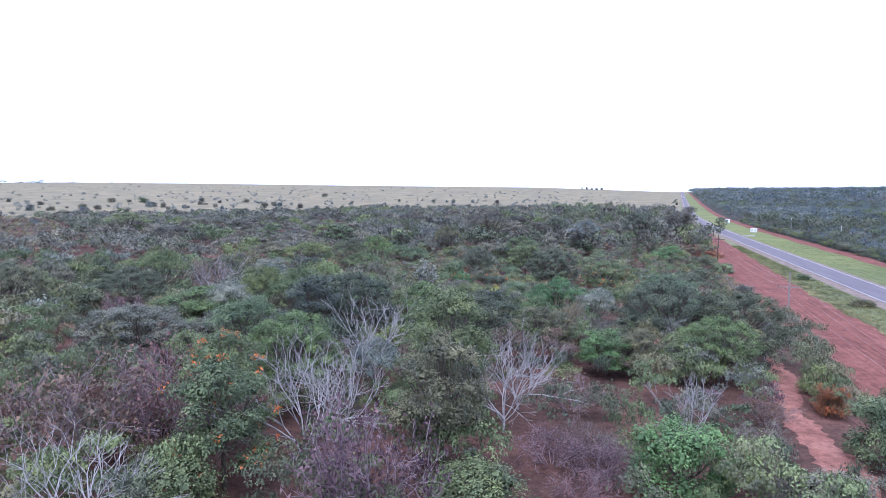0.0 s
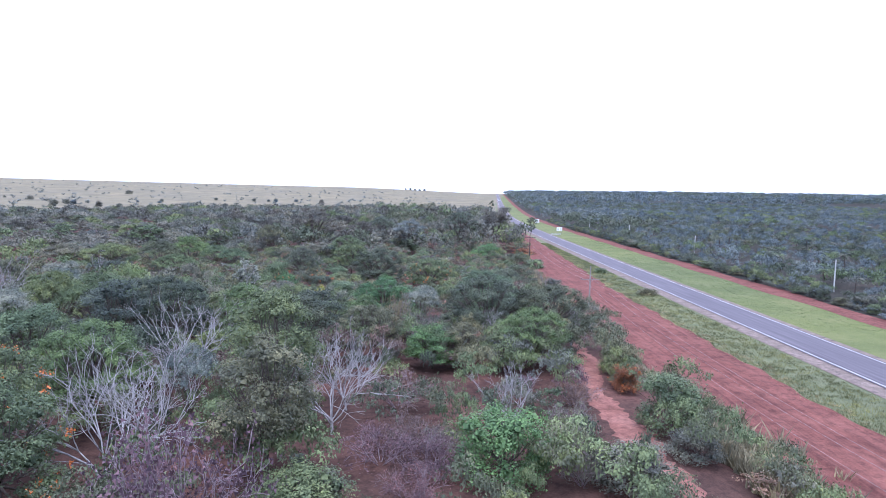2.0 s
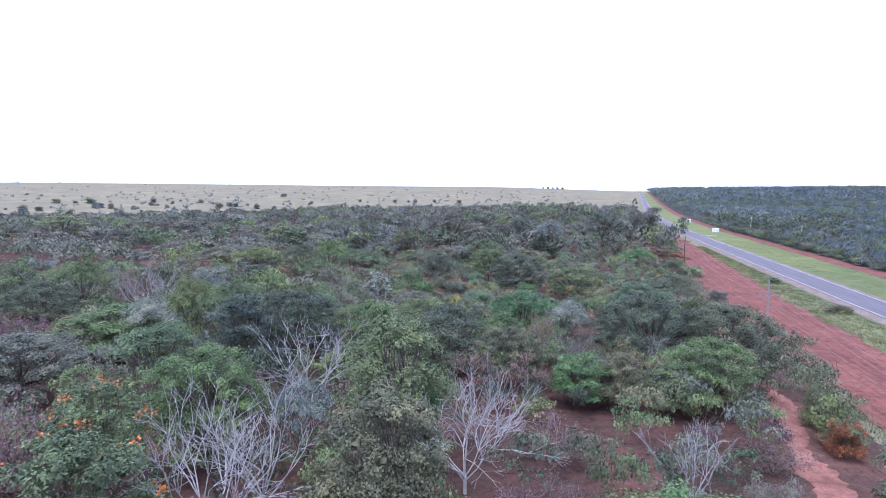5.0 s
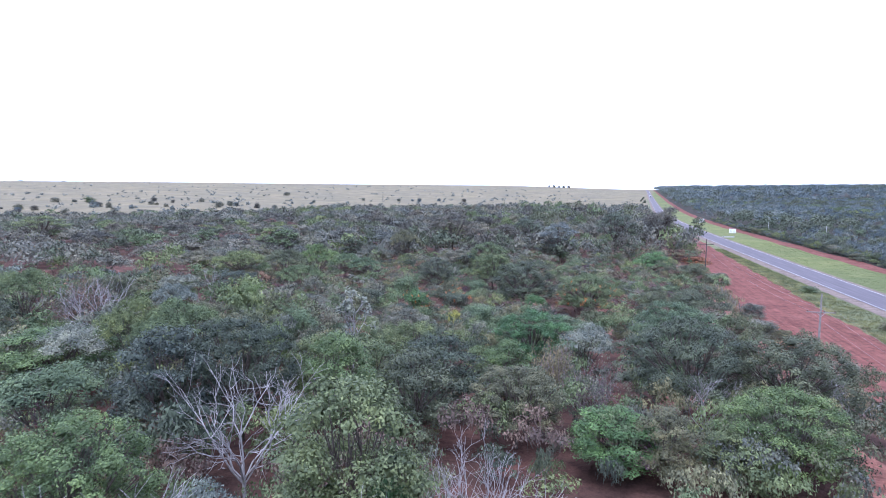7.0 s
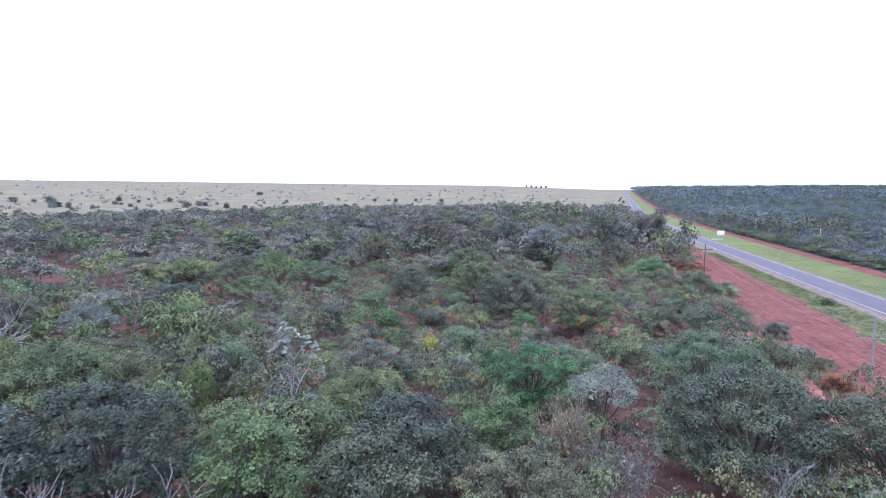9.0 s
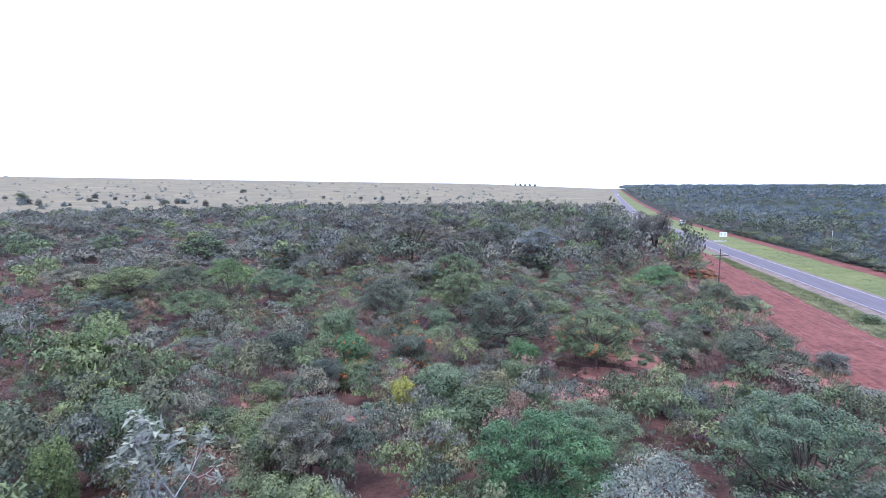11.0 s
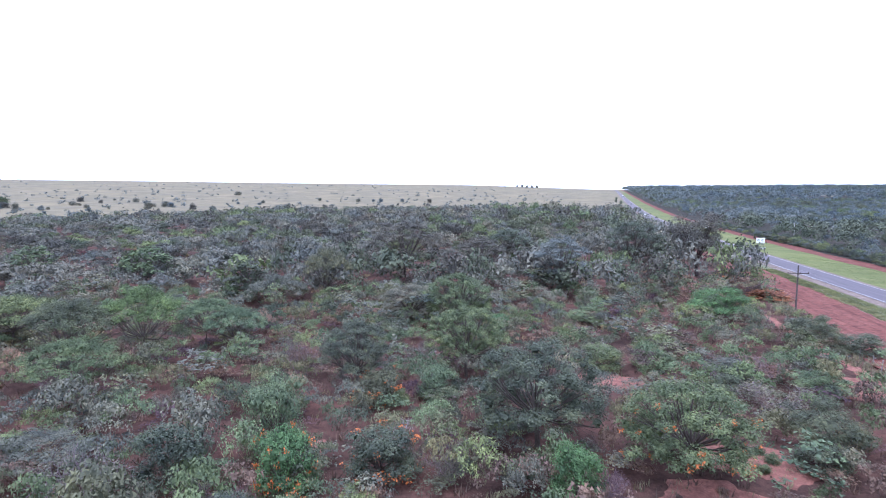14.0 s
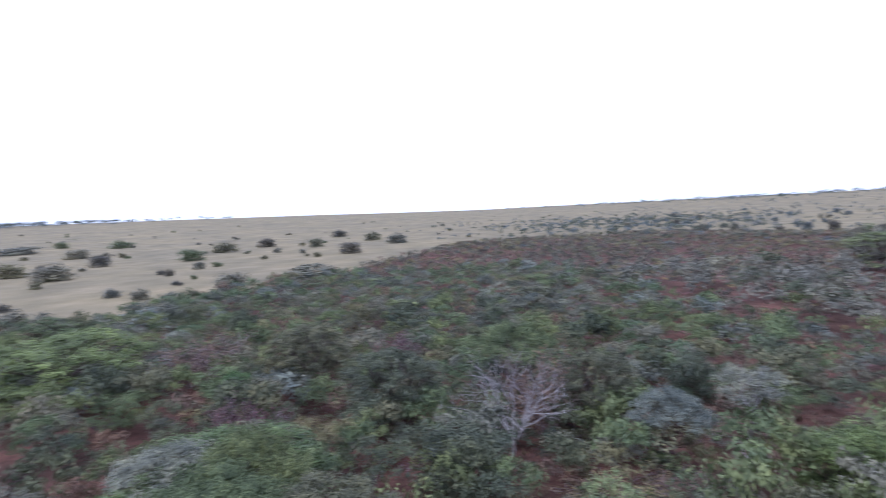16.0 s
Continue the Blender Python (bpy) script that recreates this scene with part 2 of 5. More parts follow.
def soil_left(ys):
    return np.interp(ys, [40, 100, 155, 215], [-25, -26.7, -23.4, -15.5]) + 0.8 * np.sin(ys * 0.21) + 0.5 * np.sin(ys * 0.53)


def soil_right(ys):
    return np.interp(ys, [110, 270], [-11.7, -5]) + 0.3 * np.sin(ys * 0.33) + 0.25 * np.sin(ys * 0.9)


NEAR_Y = np.concatenate([np.arange(-120, 320, 1.0), np.geomspace(320, 3200, 60)])
FAR_Y = np.concatenate([np.arange(-120, 320, 4.0), np.geomspace(320, 3200, 60)])


def ruts(X, Y, u):
    s = u[None, :] * 15
    z = 0.05 * np.sin(s * 2.1 + 0.6 * np.sin(Y * 0.05)) + 0.04 * np.sin(s * 5.0 + Y * 0.11)
    return z - 0.07 * np.exp(-((s - 5.0 - 0.6 * np.sin(Y * 0.03)) / 0.35) ** 2) - 0.07 * np.exp(-((s - 6.9 - 0.6 * np.sin(Y * 0.03)) / 0.35) ** 2)


verge_near = strip("verge_near", FAR_Y, lambda y: soil_right(y) - 0.6, -3.0, 0.05, M_VERGE, 3)
tagged(verge_near, "rough yellow-green grass verge beside the road", "verge", kind="structure")
red = strip("dirt_track", NEAR_Y[NEAR_Y < 420], soil_left, soil_right, 0.2, M_RED, 30, ruts)
tagged(red, "graded bare red soil strip with wheel ruts", "dirt track", kind="structure")
shoulder = strip("road_shoulder", FAR_Y, -3.0, 9.2, 0.10, M_SHOULDER, 3)
tagged(shoulder, "grey-brown gravel shoulder along the asphalt", "shoulder", kind="structure")
road = strip("road", FAR_Y, -0.35, 7.95, 0.16, M_ASPHALT, 4)
tagged(road, "worn grey two-lane asphalt road running to the horizon", "road", kind="structure")
for name, off, wide in (("edge_line", 0.0, 0.16), ("edge_line", 7.4, 0.16)):
    ln = strip(name, FAR_Y, off, off + wide, 0.172, M_PAINT, 2)
    tagged(ln, "white painted edge line on the asphalt", "road marking", kind="structure")
green = strip("verge_far", FAR_Y, 8.9, 25.0, 0.06, M_GREEN, 4)
tagged(green, "mown bright green grass verge across the road", "verge", kind="structure")
redfar = strip("firebreak", FAR_Y, lambda y: 24.2 + 0.5 * np.sin(y * 0.17), lambda y: 30.2 + 0.7 * np.sin(y * 0.13 + 1), 0.09, M_RED, 4)
tagged(redfar, "narrow bare red soil strip along the forest edge", "dirt track", kind="structure")
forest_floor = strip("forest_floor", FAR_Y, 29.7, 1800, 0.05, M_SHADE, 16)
tagged(forest_floor, "red-brown litter under the forest, shade put into its colour", "ground", kind="structure")
SCRUB_Y = np.arange(-120, 560, 4.0)


def scrub_west(y):
    return np.interp(y, [-120, 20, 56, 165, 300, 365, 415, 540, 560], [-130, -138, -205, -400, -400, -250, -180, -90, 40])


scrub_floor = strip("scrub_floor", SCRUB_Y, lambda y: scrub_west(y) - near_line(y), lambda y: soil_left(y) + 0.4, 0.04, M_LITTER, 110)
tagged(scrub_floor, "reddish bare earth and dead leaves under the scrub", "ground", kind="structure")

# ---------------------------------------------------------------- plants: shapes


def quads(centre, normal, long_way, length, width, rng):
    """Pointed leaves at the given centres, one narrow triangle each."""
    n = len(centre)
    normal = normal / (np.linalg.norm(normal, axis=1, keepdims=True) + 1e-9)
    side = np.cross(normal, long_way)
    side /= np.linalg.norm(side, axis=1, keepdims=True) + 1e-9
    ahead = np.cross(side, normal)
    L, W = length[:, None] * 0.5, width[:, None] * 0.5
    V = np.stack([centre - ahead * L + side * W, centre + ahead * L, centre - ahead * L - side * W], 1).reshape(-1, 3)
    i = np.arange(n) * 3
    return V, np.stack([i, i + 1, i + 2], 1)


ICO_V = np.array([(0, s, t * 1.618) for s in (-1, 1) for t in (-1, 1)] + [(s, t * 1.618, 0) for s in (-1, 1) for t in (-1, 1)] + [(s * 1.618, 0, t) for s in (-1, 1) for t in (-1, 1)]) / 1.902
ICO_F = np.array([f for f in ((a, b, c) for a in range(12) for b in range(a) for c in range(b))
                  if all(abs(np.linalg.norm(ICO_V[i] - ICO_V[j]) - 1.0515) < 0.02 for i, j in ((f[0], f[1]), (f[1], f[2]), (f[0], f[2])))])


def crown(rng, lobes, clusters, per, leaf, spread=0.28, upward=0.3, shell=(0.74, 1.02), narrow=0.72, bottom=-0.3, core=0.42, jitter=0.3, inner=0.6):
    """Leaf clusters over the outsides of several lobes (centre, radii), with a dense uneven clump of foliage in each."""
    C = np.array([c for c, r in lobes], float)
    R = np.array([r for c, r in lobes], float)
    area = (R[:, 0] * R[:, 2])
    pick = rng.choice(len(lobes), clusters * 2, p=area / area.sum())
    d = rng.normal(size=(clusters * 2, 3))
    d /= np.linalg.norm(d, axis=1, keepdims=True)
    d[:, 2] = np.where(d[:, 2] < bottom, -d[:, 2], d[:, 2])
    p = C[pick] + d * R[pick] * rng.uniform(*shell, (clusters * 2, 1))
    inside = np.zeros(len(p), bool)
    for c, r in zip(C, R):
        inside |= (((p - c) / r) ** 2).sum(1) < inner
    keep = np.flatnonzero(~inside)[:clusters]
    p, d = p[keep], d[keep]
    q = np.repeat(p, per, 0) + rng.normal(size=(len(p) * per, 3)) * spread * (1, 1, 0.7)
    nrm = np.repeat(d, per, 0) * (1 - upward) + np.array([0, 0, upward]) + rng.normal(size=q.shape) * jitter
    way = rng.normal(size=q.shape)
    ln = leaf * rng.uniform(0.6, 1.35, len(q))
    V, F = quads(q, nrm, way, ln, ln * narrow, rng)
    if core:
        V2 = (C[:, None] + ICO_V[None] * R[:, None] * core * rng.uniform(0.78, 1.2, (len(C), 12, 1))).reshape(-1, 3)
        F2 = (ICO_F[None] + (np.arange(len(C)) * 12)[:, None, None]).reshape(-1, 3)
        F = np.concatenate([F, F2 + len(V)])
        V = np.concatenate([V, V2])
    return V, F


class Tubes:
    def __init__(self):
        self.v, self.f, self.count = [], [], 0

    def add(self, a, b, ra, rb, sides=5):
        a, b = np.asarray(a, float), np.asarray(b, float)
        w = b - a
        w = w / (np.linalg.norm(w) + 1e-9)
        s = np.cross(w, (0.3, 0.9, 0.2) if abs(w[2]) > 0.8 else (0, 0, 1.0))
        s /= np.linalg.norm(s) + 1e-9
        t = np.cross(w, s)
        ang = np.arange(sides) * 2 * np.pi / sides
        ring = np.cos(ang)[:, None] * s + np.sin(ang)[:, None] * t
        self.v.append(np.concatenate([a + ring * ra, b + ring * rb]))
        i = np.arange(sides)
        j = (i + 1) % sides
        self.f.append(np.stack([i, j, j + sides, i + sides], 1) + self.count)
        self.count += 2 * sides

    def arrays(self):
        return np.concatenate(self.v), np.concatenate(self.f)


def tube_path(pts, r, sides=4):
    """One unbroken tube along a line of points."""
    pts = np.asarray(pts, float)
    way = np.gradient(pts, axis=0)
    way /= np.linalg.norm(way, axis=1, keepdims=True)
    side = np.cross(way, (0, 0, 1.0))
    side /= np.linalg.norm(side, axis=1, keepdims=True)
    up = np.cross(side, way)
    a = np.arange(sides) * 2 * np.pi / sides
    V = pts[:, None] + r * (np.cos(a)[None, :, None] * side[:, None] + np.sin(a)[None, :, None] * up[:, None])
    i = np.arange((len(pts) - 1) * sides).reshape(-1, sides)
    j = np.roll(i, -1, 1)
    return V.reshape(-1, 3), np.stack([i, j, j + sides, i + sides], -1).reshape(-1, 4)


def branching(rng, tubes, p, way, length, radius, depth, tips, spread=0.55, shrink=0.74, lift=0.12, thin=0.62, least=0.012):
    """A limb that bends, forks and tapers; its ends are gathered in tips."""
    way = way / np.linalg.norm(way)
    mid = p + way * length * 0.5 + rng.normal(size=3) * length * 0.05
    end = mid + (way + rng.normal(size=3) * 0.16 + (0, 0, lift)) * length * 0.5
    sides = 6 if radius > 0.08 else 4 if radius > 0.03 else 3
    tubes.add(p, mid, radius, radius * 0.85, sides)
    tubes.add(mid, end, radius * 0.85, radius * 0.68, sides)
    if depth == 0:
        tips.append((end, way))
        return
    for _ in range(rng.integers(2, 4)):
        turn = way + rng.normal(size=3) * spread + (0, 0, lift)
        branching(rng, tubes, end, turn, length * shrink * rng.uniform(0.75, 1.2), max(least, radius * thin), depth - 1, tips, spread, shrink, lift, thin, least)
    if depth > 1 and rng.random() < 0.6:
        turn = way + rng.normal(size=3) * spread * 1.5
        branching(rng, tubes, mid, turn, length * shrink * 0.8, max(least, radius * thin * 0.8), depth - 2, tips, spread, shrink, lift, thin, least)


def trunk_and_limbs(rng, h, lobes, radius):
    """A trunk that parts into limbs, one to each lobe of the crown."""
    tb = Tubes()
    fork = np.array([rng.normal() * 0.2, rng.normal() * 0.2, h * 0.3])
    tb.add((0, 0, -0.3), (0, 0, 0.25), radius * 1.5, radius * 1.05, 8)
    tb.add((0, 0, 0.25), fork, radius * 1.05, radius * 0.8, 8)
    for c, r in lobes:
        c = np.asarray(c, float)
        m = fork * 0.45 + c * 0.55 + rng.normal(size=3) * 0.2 - (0, 0, 0.3)
        tb.add(fork, m, radius * 0.5, radius * 0.32, 5)
        tb.add(m, c, radius * 0.32, radius * 0.15, 5)
        for _ in range(4):
            tb.add(m, c + rng.normal(size=3) * np.asarray(r) * 0.6, radius * 0.16, 0.015, 3)
    return tb.arrays()


def dome_lobes(rng, count, r, z, flat=0.7, size=(0.36, 0.55)):
    """Lobes spread under a dome of radius r, centred at height z."""
    out = [((rng.normal() * 0.1 * r, rng.normal() * 0.1 * r, z + 0.2 * r), (r * 0.5, r * 0.5, r * 0.5 * flat))]
    for n in range(count):
        a = n * 2.4 + rng.uniform(-0.4, 0.4)
        d = r * math.sqrt((n + 0.6) / count) * 0.68
        s = r * rng.uniform(*size)
        top = math.sqrt(max(0.05, 1 - (d / r) ** 2))
        out.append(((d * math.cos(a), d * math.sin(a), z + r * flat * (top * 0.75 - 0.3) + rng.normal() * 0.12 * r), (s, s, s * flat * rng.uniform(0.7, 1.0))))
    return out


SHAPES = {}


def mesh_data(name, V, F, material, smooth=False):
    ob = mesh_object(name, V, F, material, smooth=smooth)
    me = ob.data
    bpy.data.objects.remove(ob)
    return me


def shape(kind, n):
    """The meshes of one kind of plant, its height and its radius; built once for each variant."""
    if (kind, n) in SHAPES:
        return SHAPES[kind, n]
    rng = np.random.default_rng(sum(map(ord, kind)) * 7 + n)
    out, h, r = [], 8.0, 3.2
    far, big = n >= 20, 20 > n >= 10
    few, coarse = (0.2, 2.1) if far else (1.0, 1.0)
    if kind == "broad":
        # a wide crown of many small flat-bottomed tufts in tiers
        r, tufts = (6.0, 62) if big else (3.2, 30)
        lobes = []
        for i in range(tufts):
            a, d = i * 2.4 + rng.uniform(-0.3, 0.3), r * math.sqrt((i + 0.3) / tufts) * 0.9
            q = rng.uniform(0.62, 1.05)
            drop = rng.uniform(0.6, 2.2) if i % 3 == 2 else 0
            lobes.append(((d * math.cos(a), d * math.sin(a), 7.3 - 3.3 * (d / r) ** 2.2 + rng.normal() * 0.3 - drop), (q, q, q * rng.uniform(0.5, 0.72))))
        for i in range(tufts * 2 // 3):
            a, d = i * 2.4, r * rng.uniform(0.45, 0.95)
            q = rng.uniform(0.7, 1.1)
            lobes.append(((d * math.cos(a), d * math.sin(a), rng.uniform(1.6, 4.0)), (q, q, q * 0.7)))
        out.append(("trunk", mesh_data("trunk", *trunk_and_limbs(rng, h, lobes[::3], 0.22 if big else 0.17), M_BARK)))
        out.append(("crown", mesh_data("crown", *crown(rng, lobes, int((4400 if big else 2100) * few), 6, 0.155 * coarse, 0.17), M_LEAF)))
    elif kind == "bush":
        h, r = (5.0, 6.0) if big else (4.5, 2.8)
        lobes = dome_lobes(rng, 40, r, 2.0, 0.42, (0.13, 0.22)) if big else dome_lobes(rng, 20, r, 2.1, 0.8, (0.2, 0.34))
        if not big:
            lobes += [((r * 0.66 * math.cos(i * 0.7), r * 0.66 * math.sin(i * 0.7), 0.9 + 0.35 * (i % 2)), (0.8, 0.8, 0.75)) for i in range(9)]
        out.append(("trunk", mesh_data("trunk", *trunk_and_limbs(rng, h * 0.5, lobes[::2], 0.1), M_BARK)))
        out.append(("crown", mesh_data("crown", *crown(rng, lobes, int((3000 if big else 1400) * few), 6, 0.13 * coarse, 0.17, bottom=-0.8), M_LEAF)))
    elif kind == "feather":
        h, r, tiers = (7.0, 7.0, 44) if big else (7.0, 3.6, 18)
        lobes = []
        for i in range(tiers):
            a, d = i * 2.4, r * math.sqrt((i + 0.4) / tiers) * 0.84
            lobes.append(((d * math.cos(a), d * math.sin(a), 6.5 - 2.9 * (d / r) ** 2.2 - rng.uniform(0, 1.6)), (1.1, 1.1, 0.62)))
        out.append(("trunk", mesh_data("trunk", *trunk_and_limbs(rng, h, lobes[::2], 0.14), M_BARK)))
        out.append(("crown", mesh_data("crown", *crown(rng, lobes, int((2300 if big else 950) * few), 7, 0.17 * coarse, 0.2, 0.4, narrow=0.6), M_LEAF_SOFT)))
    elif kind == "bare":
        h, r = 7.0, 3.0
        tb, tips = Tubes(), []
        # a short leaning stem from which long straight limbs fan out
        stem = np.array([rng.normal() * 0.25, rng.normal() * 0.25, 1.3])
        tb.add((0, 0, -0.3), stem, 0.11, 0.09, 7)
        for i in range(7):
            a = i * 2.4 + n + rng.uniform(-0.3, 0.3)
            lean = rng.uniform(0.55, 0.95) if i < 6 else 0.2
            foot = stem * (0.55 + 0.06 * i)
            branching(rng, tb, foot, np.array([math.cos(a) * lean, math.sin(a) * lean, 1.0]), 2.0, 0.062, 4, tips, 0.4, 0.76, 0.05, 0.62, 0.007)
        V, F = tb.arrays()
        h, r = V[:, 2].max(), np.percentile(np.hypot(V[:, 0], V[:, 1]), 86)
        out.append(("trunk", mesh_data("trunk", V, F, M_PALE)))
    elif kind == "twiggy":
        h, r = 5.0, 3.0
        tb, tips = Tubes(), []
        for i in range(8):
            a = i * 0.79 + rng.uniform(-0.3, 0.3)
            branching(rng, tb, np.array([math.cos(a) * 0.25, math.sin(a) * 0.25, -0.2]), np.array([math.cos(a) * 0.75, math.sin(a) * 0.75, 1.0]), 1.5, 0.05, 4, tips, 0.5, 0.78, 0.08, 0.66, 0.016)
        V, F = tb.arrays()
        h, r = V[:, 2].max(), np.percentile(np.hypot(V[:, 0], V[:, 1]), 96)
        out.append(("trunk", mesh_data("trunk", V, F, M_TWIG)))
        p = np.array([t[0] for t in tips])
        p = np.concatenate([p, p * rng.uniform(0.6, 0.95, (len(p), 1))])
        p = np.repeat(p, 4, 0) + rng.normal(size=(len(p) * 4, 3)) * 0.26
        ln = rng.uniform(0.10, 0.22, len(p))
        out.append(("crown", mesh_data("crown", *quads(p, rng.normal(size=p.shape) + (0, 0, 0.6), rng.normal(size=p.shape), ln, ln * 0.8, rng), M_LEAF_SOFT)))
    elif kind == "silver":
        tb, tips = Tubes(), []
        branching(rng, tb, np.array([0, 0, -0.2]), np.array([0.1, 0.05, 1.0]), 3.4, 0.11, 4, tips, 0.5, 0.66, 0.2, 0.62, 0.02)
        V, F = tb.arrays()
        h, r = V[:, 2].max() + 0.3, np.percentile(np.hypot(V[:, 0], V[:, 1]), 96)
        out.append(("trunk", mesh_data("trunk", V, F, M_PALE)))
        p = np.array([t[0] for t in tips])
        a = np.tile(np.arange(9) * 2 * np.pi / 9, len(p))
        p = np.repeat(p, 9, 0)
        way = np.stack([np.cos(a), np.sin(a), rng.uniform(-0.3, 0.35, len(a))], 1)
        q = p + way * 0.24 + rng.normal(size=p.shape) * 0.14
        ln = rng.uniform(0.34, 0.55, len(q))
        out.append(("crown", mesh_data("crown", *quads(q, rng.normal(size=q.shape) * 0.3 + (0, 0, 1.0), way, ln, ln * 0.45, rng), M_LEAF_SOFT)))
    elif kind == "tall":
        h, r = 13.5, 5.5
        lobes = []
        for i in range(46):
            a, d = i * 2.4 + rng.uniform(-0.3, 0.3), r * math.sqrt((i + 0.3) / 46) * 0.92
            q = rng.uniform(0.7, 1.2)
            lobes.append(((d * math.cos(a), d * math.sin(a), 12.8 - 4.6 * (d / r) ** 2.2 + rng.normal() * 0.4 - (rng.uniform(0.8, 3.0) if i % 3 == 2 else 0)), (q, q, q * 0.62)))
        lobes += [((rng.normal() * 2.4, rng.normal() * 2.4, rng.uniform(3.0, 7.0)), (1.1, 1.1, 0.8)) for _ in range(14)]
        out.append(("trunk", mesh_data("trunk", *trunk_and_limbs(rng, h, lobes[::3], 0.24), M_BARK)))
        out.append(("crown", mesh_data("crown", *crown(rng, lobes, 2100, 5, 0.21, 0.24), M_LEAF)))
    elif kind == "spreading":
        h, r = 12.0, 6.5
        lobes = []
        for i in range(20):
            a, z = i * 2.4 + rng.uniform(-0.3, 0.3), rng.uniform(5.0, 11.2)
            d = r * rng.uniform(0.25, 0.8) * math.sqrt(max(0.1, 1 - ((z - 7.5) / 5.0) ** 2))
            q = rng.uniform(1.0, 1.7)
            lobes.append(((d * math.cos(a), d * math.sin(a), z), (q, q, q * 0.75)))
        tb, tips = Tubes(), []
        fork = np.array([0.2, 0.1, 2.6])
        tb.add((0, 0, -0.3), fork, 0.34, 0.26, 9)
        for c, q in lobes:
            c = np.asarray(c)
            m = fork * 0.5 + c * 0.5 - (0, 0, 0.2)
            tb.add(fork, m, 0.13, 0.08, 6)
            tb.add(m, c, 0.08, 0.035, 5)
            for _ in range(5):
                tb.add(c * 0.9 + m * 0.1, c + rng.normal(size=3) * 0.8, 0.03, 0.012, 3)
        out.append(("trunk", mesh_data("trunk", *tb.arrays(), M_DARKBARK)))
        out.append(("crown", mesh_data("crown", *crown(rng, lobes, 2600, 6, 0.21, 0.34, core=0.25, shell=(0.45, 1.05)), M_LEAF)))
    elif kind == "small":
        h, r = 1.6, 1.0
        lobes = dome_lobes(rng, 7, r, 0.7, 0.9, (0.4, 0.55)) + [((0.6 * math.cos(k), 0.6 * math.sin(k), 0.35), (0.4, 0.4, 0.35)) for k in range(6)]
        out.append(("trunk", mesh_data("trunk", *trunk_and_limbs(rng, 0.7, lobes[:3], 0.04), M_BARK)))
        out.append(("crown", mesh_data("crown", *crown(rng, lobes, 300, 5, 0.14, 0.13, bottom=-0.9, core=0.3, inner=0.3), M_LEAF)))
    elif kind == "palm":
        h, r = 6.5, 2.4
        tb = Tubes()
        bend = np.array([0.3, 0.1])
        for i in range(6):
            a, b = i / 6, (i + 1) / 6
            tb.add((*(bend * a * a), a * 5 - 0.2), (*(bend * b * b), b * 5 - 0.2), 0.15 - 0.03 * a, 0.15 - 0.03 * b, 7)
        out.append(("trunk", mesh_data("trunk", *tb.arrays(), M_BARK)))
        C, W, N, Ln = [], [], [], []
        for i in range(20):
            a, up = i * 2.4, rng.uniform(-0.3, 1.3)
            for s in np.linspace(0.1, 1, 12):
                d = 2.4 * s
                p = np.array([bend[0] + math.cos(a) * d * 0.9, bend[1] + math.sin(a) * d * 0.9, 4.9 + up * d * 0.8 - 0.32 * d * d])
                for sg in (-1, 1):
                    w = np.array([math.cos(a + sg * 1.0), math.sin(a + sg * 1.0), -0.35])
                    C.append(p + w * 0.28), W.append(w), N.append((rng.normal() * 0.3, rng.normal() * 0.3, 1.0)), Ln.append(0.75 * (1.15 - 0.6 * s))
        Ln = np.array(Ln)
        out.append(("crown", mesh_data("crown", *quads(np.array(C), np.array(N), np.array(W), Ln, Ln * 0.16, rng), M_LEAF_SOFT)))
    SHAPES[kind, n] = (out, h, r)
    return SHAPES[kind, n]


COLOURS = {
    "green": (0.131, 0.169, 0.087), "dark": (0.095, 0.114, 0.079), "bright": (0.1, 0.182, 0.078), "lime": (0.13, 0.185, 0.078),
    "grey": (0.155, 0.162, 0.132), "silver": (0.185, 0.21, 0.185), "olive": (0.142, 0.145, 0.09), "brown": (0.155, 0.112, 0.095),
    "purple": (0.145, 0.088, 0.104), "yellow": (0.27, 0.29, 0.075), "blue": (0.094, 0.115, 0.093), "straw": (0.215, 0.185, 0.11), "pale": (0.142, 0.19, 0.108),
    # slate and sage: leaf colours with distance haze mixed in
    "rust": (0.24, 0.105, 0.055), "dusk": (0.10, 0.098, 0.085), "haze_sage": (0.146, 0.154, 0.138), "haze_slate": (0.118, 0.148, 0.162),
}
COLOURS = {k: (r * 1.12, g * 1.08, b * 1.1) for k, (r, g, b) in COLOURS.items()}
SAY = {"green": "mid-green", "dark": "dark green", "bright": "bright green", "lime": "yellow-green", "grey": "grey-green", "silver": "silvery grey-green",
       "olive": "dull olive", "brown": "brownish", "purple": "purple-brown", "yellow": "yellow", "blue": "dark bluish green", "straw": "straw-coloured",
       "pale": "pale green", "rust": "rust-red", "dusk": "dark brownish green", "haze_sage": "dull haze-greyed green", "haze_slate": "haze-blued green"}
KINDS = {"broad": ("tree", "broad tree with a dense domed crown"), "bush": ("bush", "rounded leafy bush standing in the scrub"),
         "feather": ("tree", "spreading tree with layered feathery foliage"), "bare": ("bare_tree", "leafless pale grey tree with many thin branches"),
         "twiggy": ("shrub", "twiggy half-bare shrub on red earth"), "silver": ("tree", "open tree with pale leaf rosettes on bare branches"),
         "tall": ("tree", "tall tree with a dark trunk and rounded crown"), "small": ("shrub", "small low shrub on the open ground"),
         "spreading": ("tree", "wide airy tree with dark forking limbs"),
         "palm": ("palm_tree", "palm with arching fronds at the forest edge")}
CALLS = {}


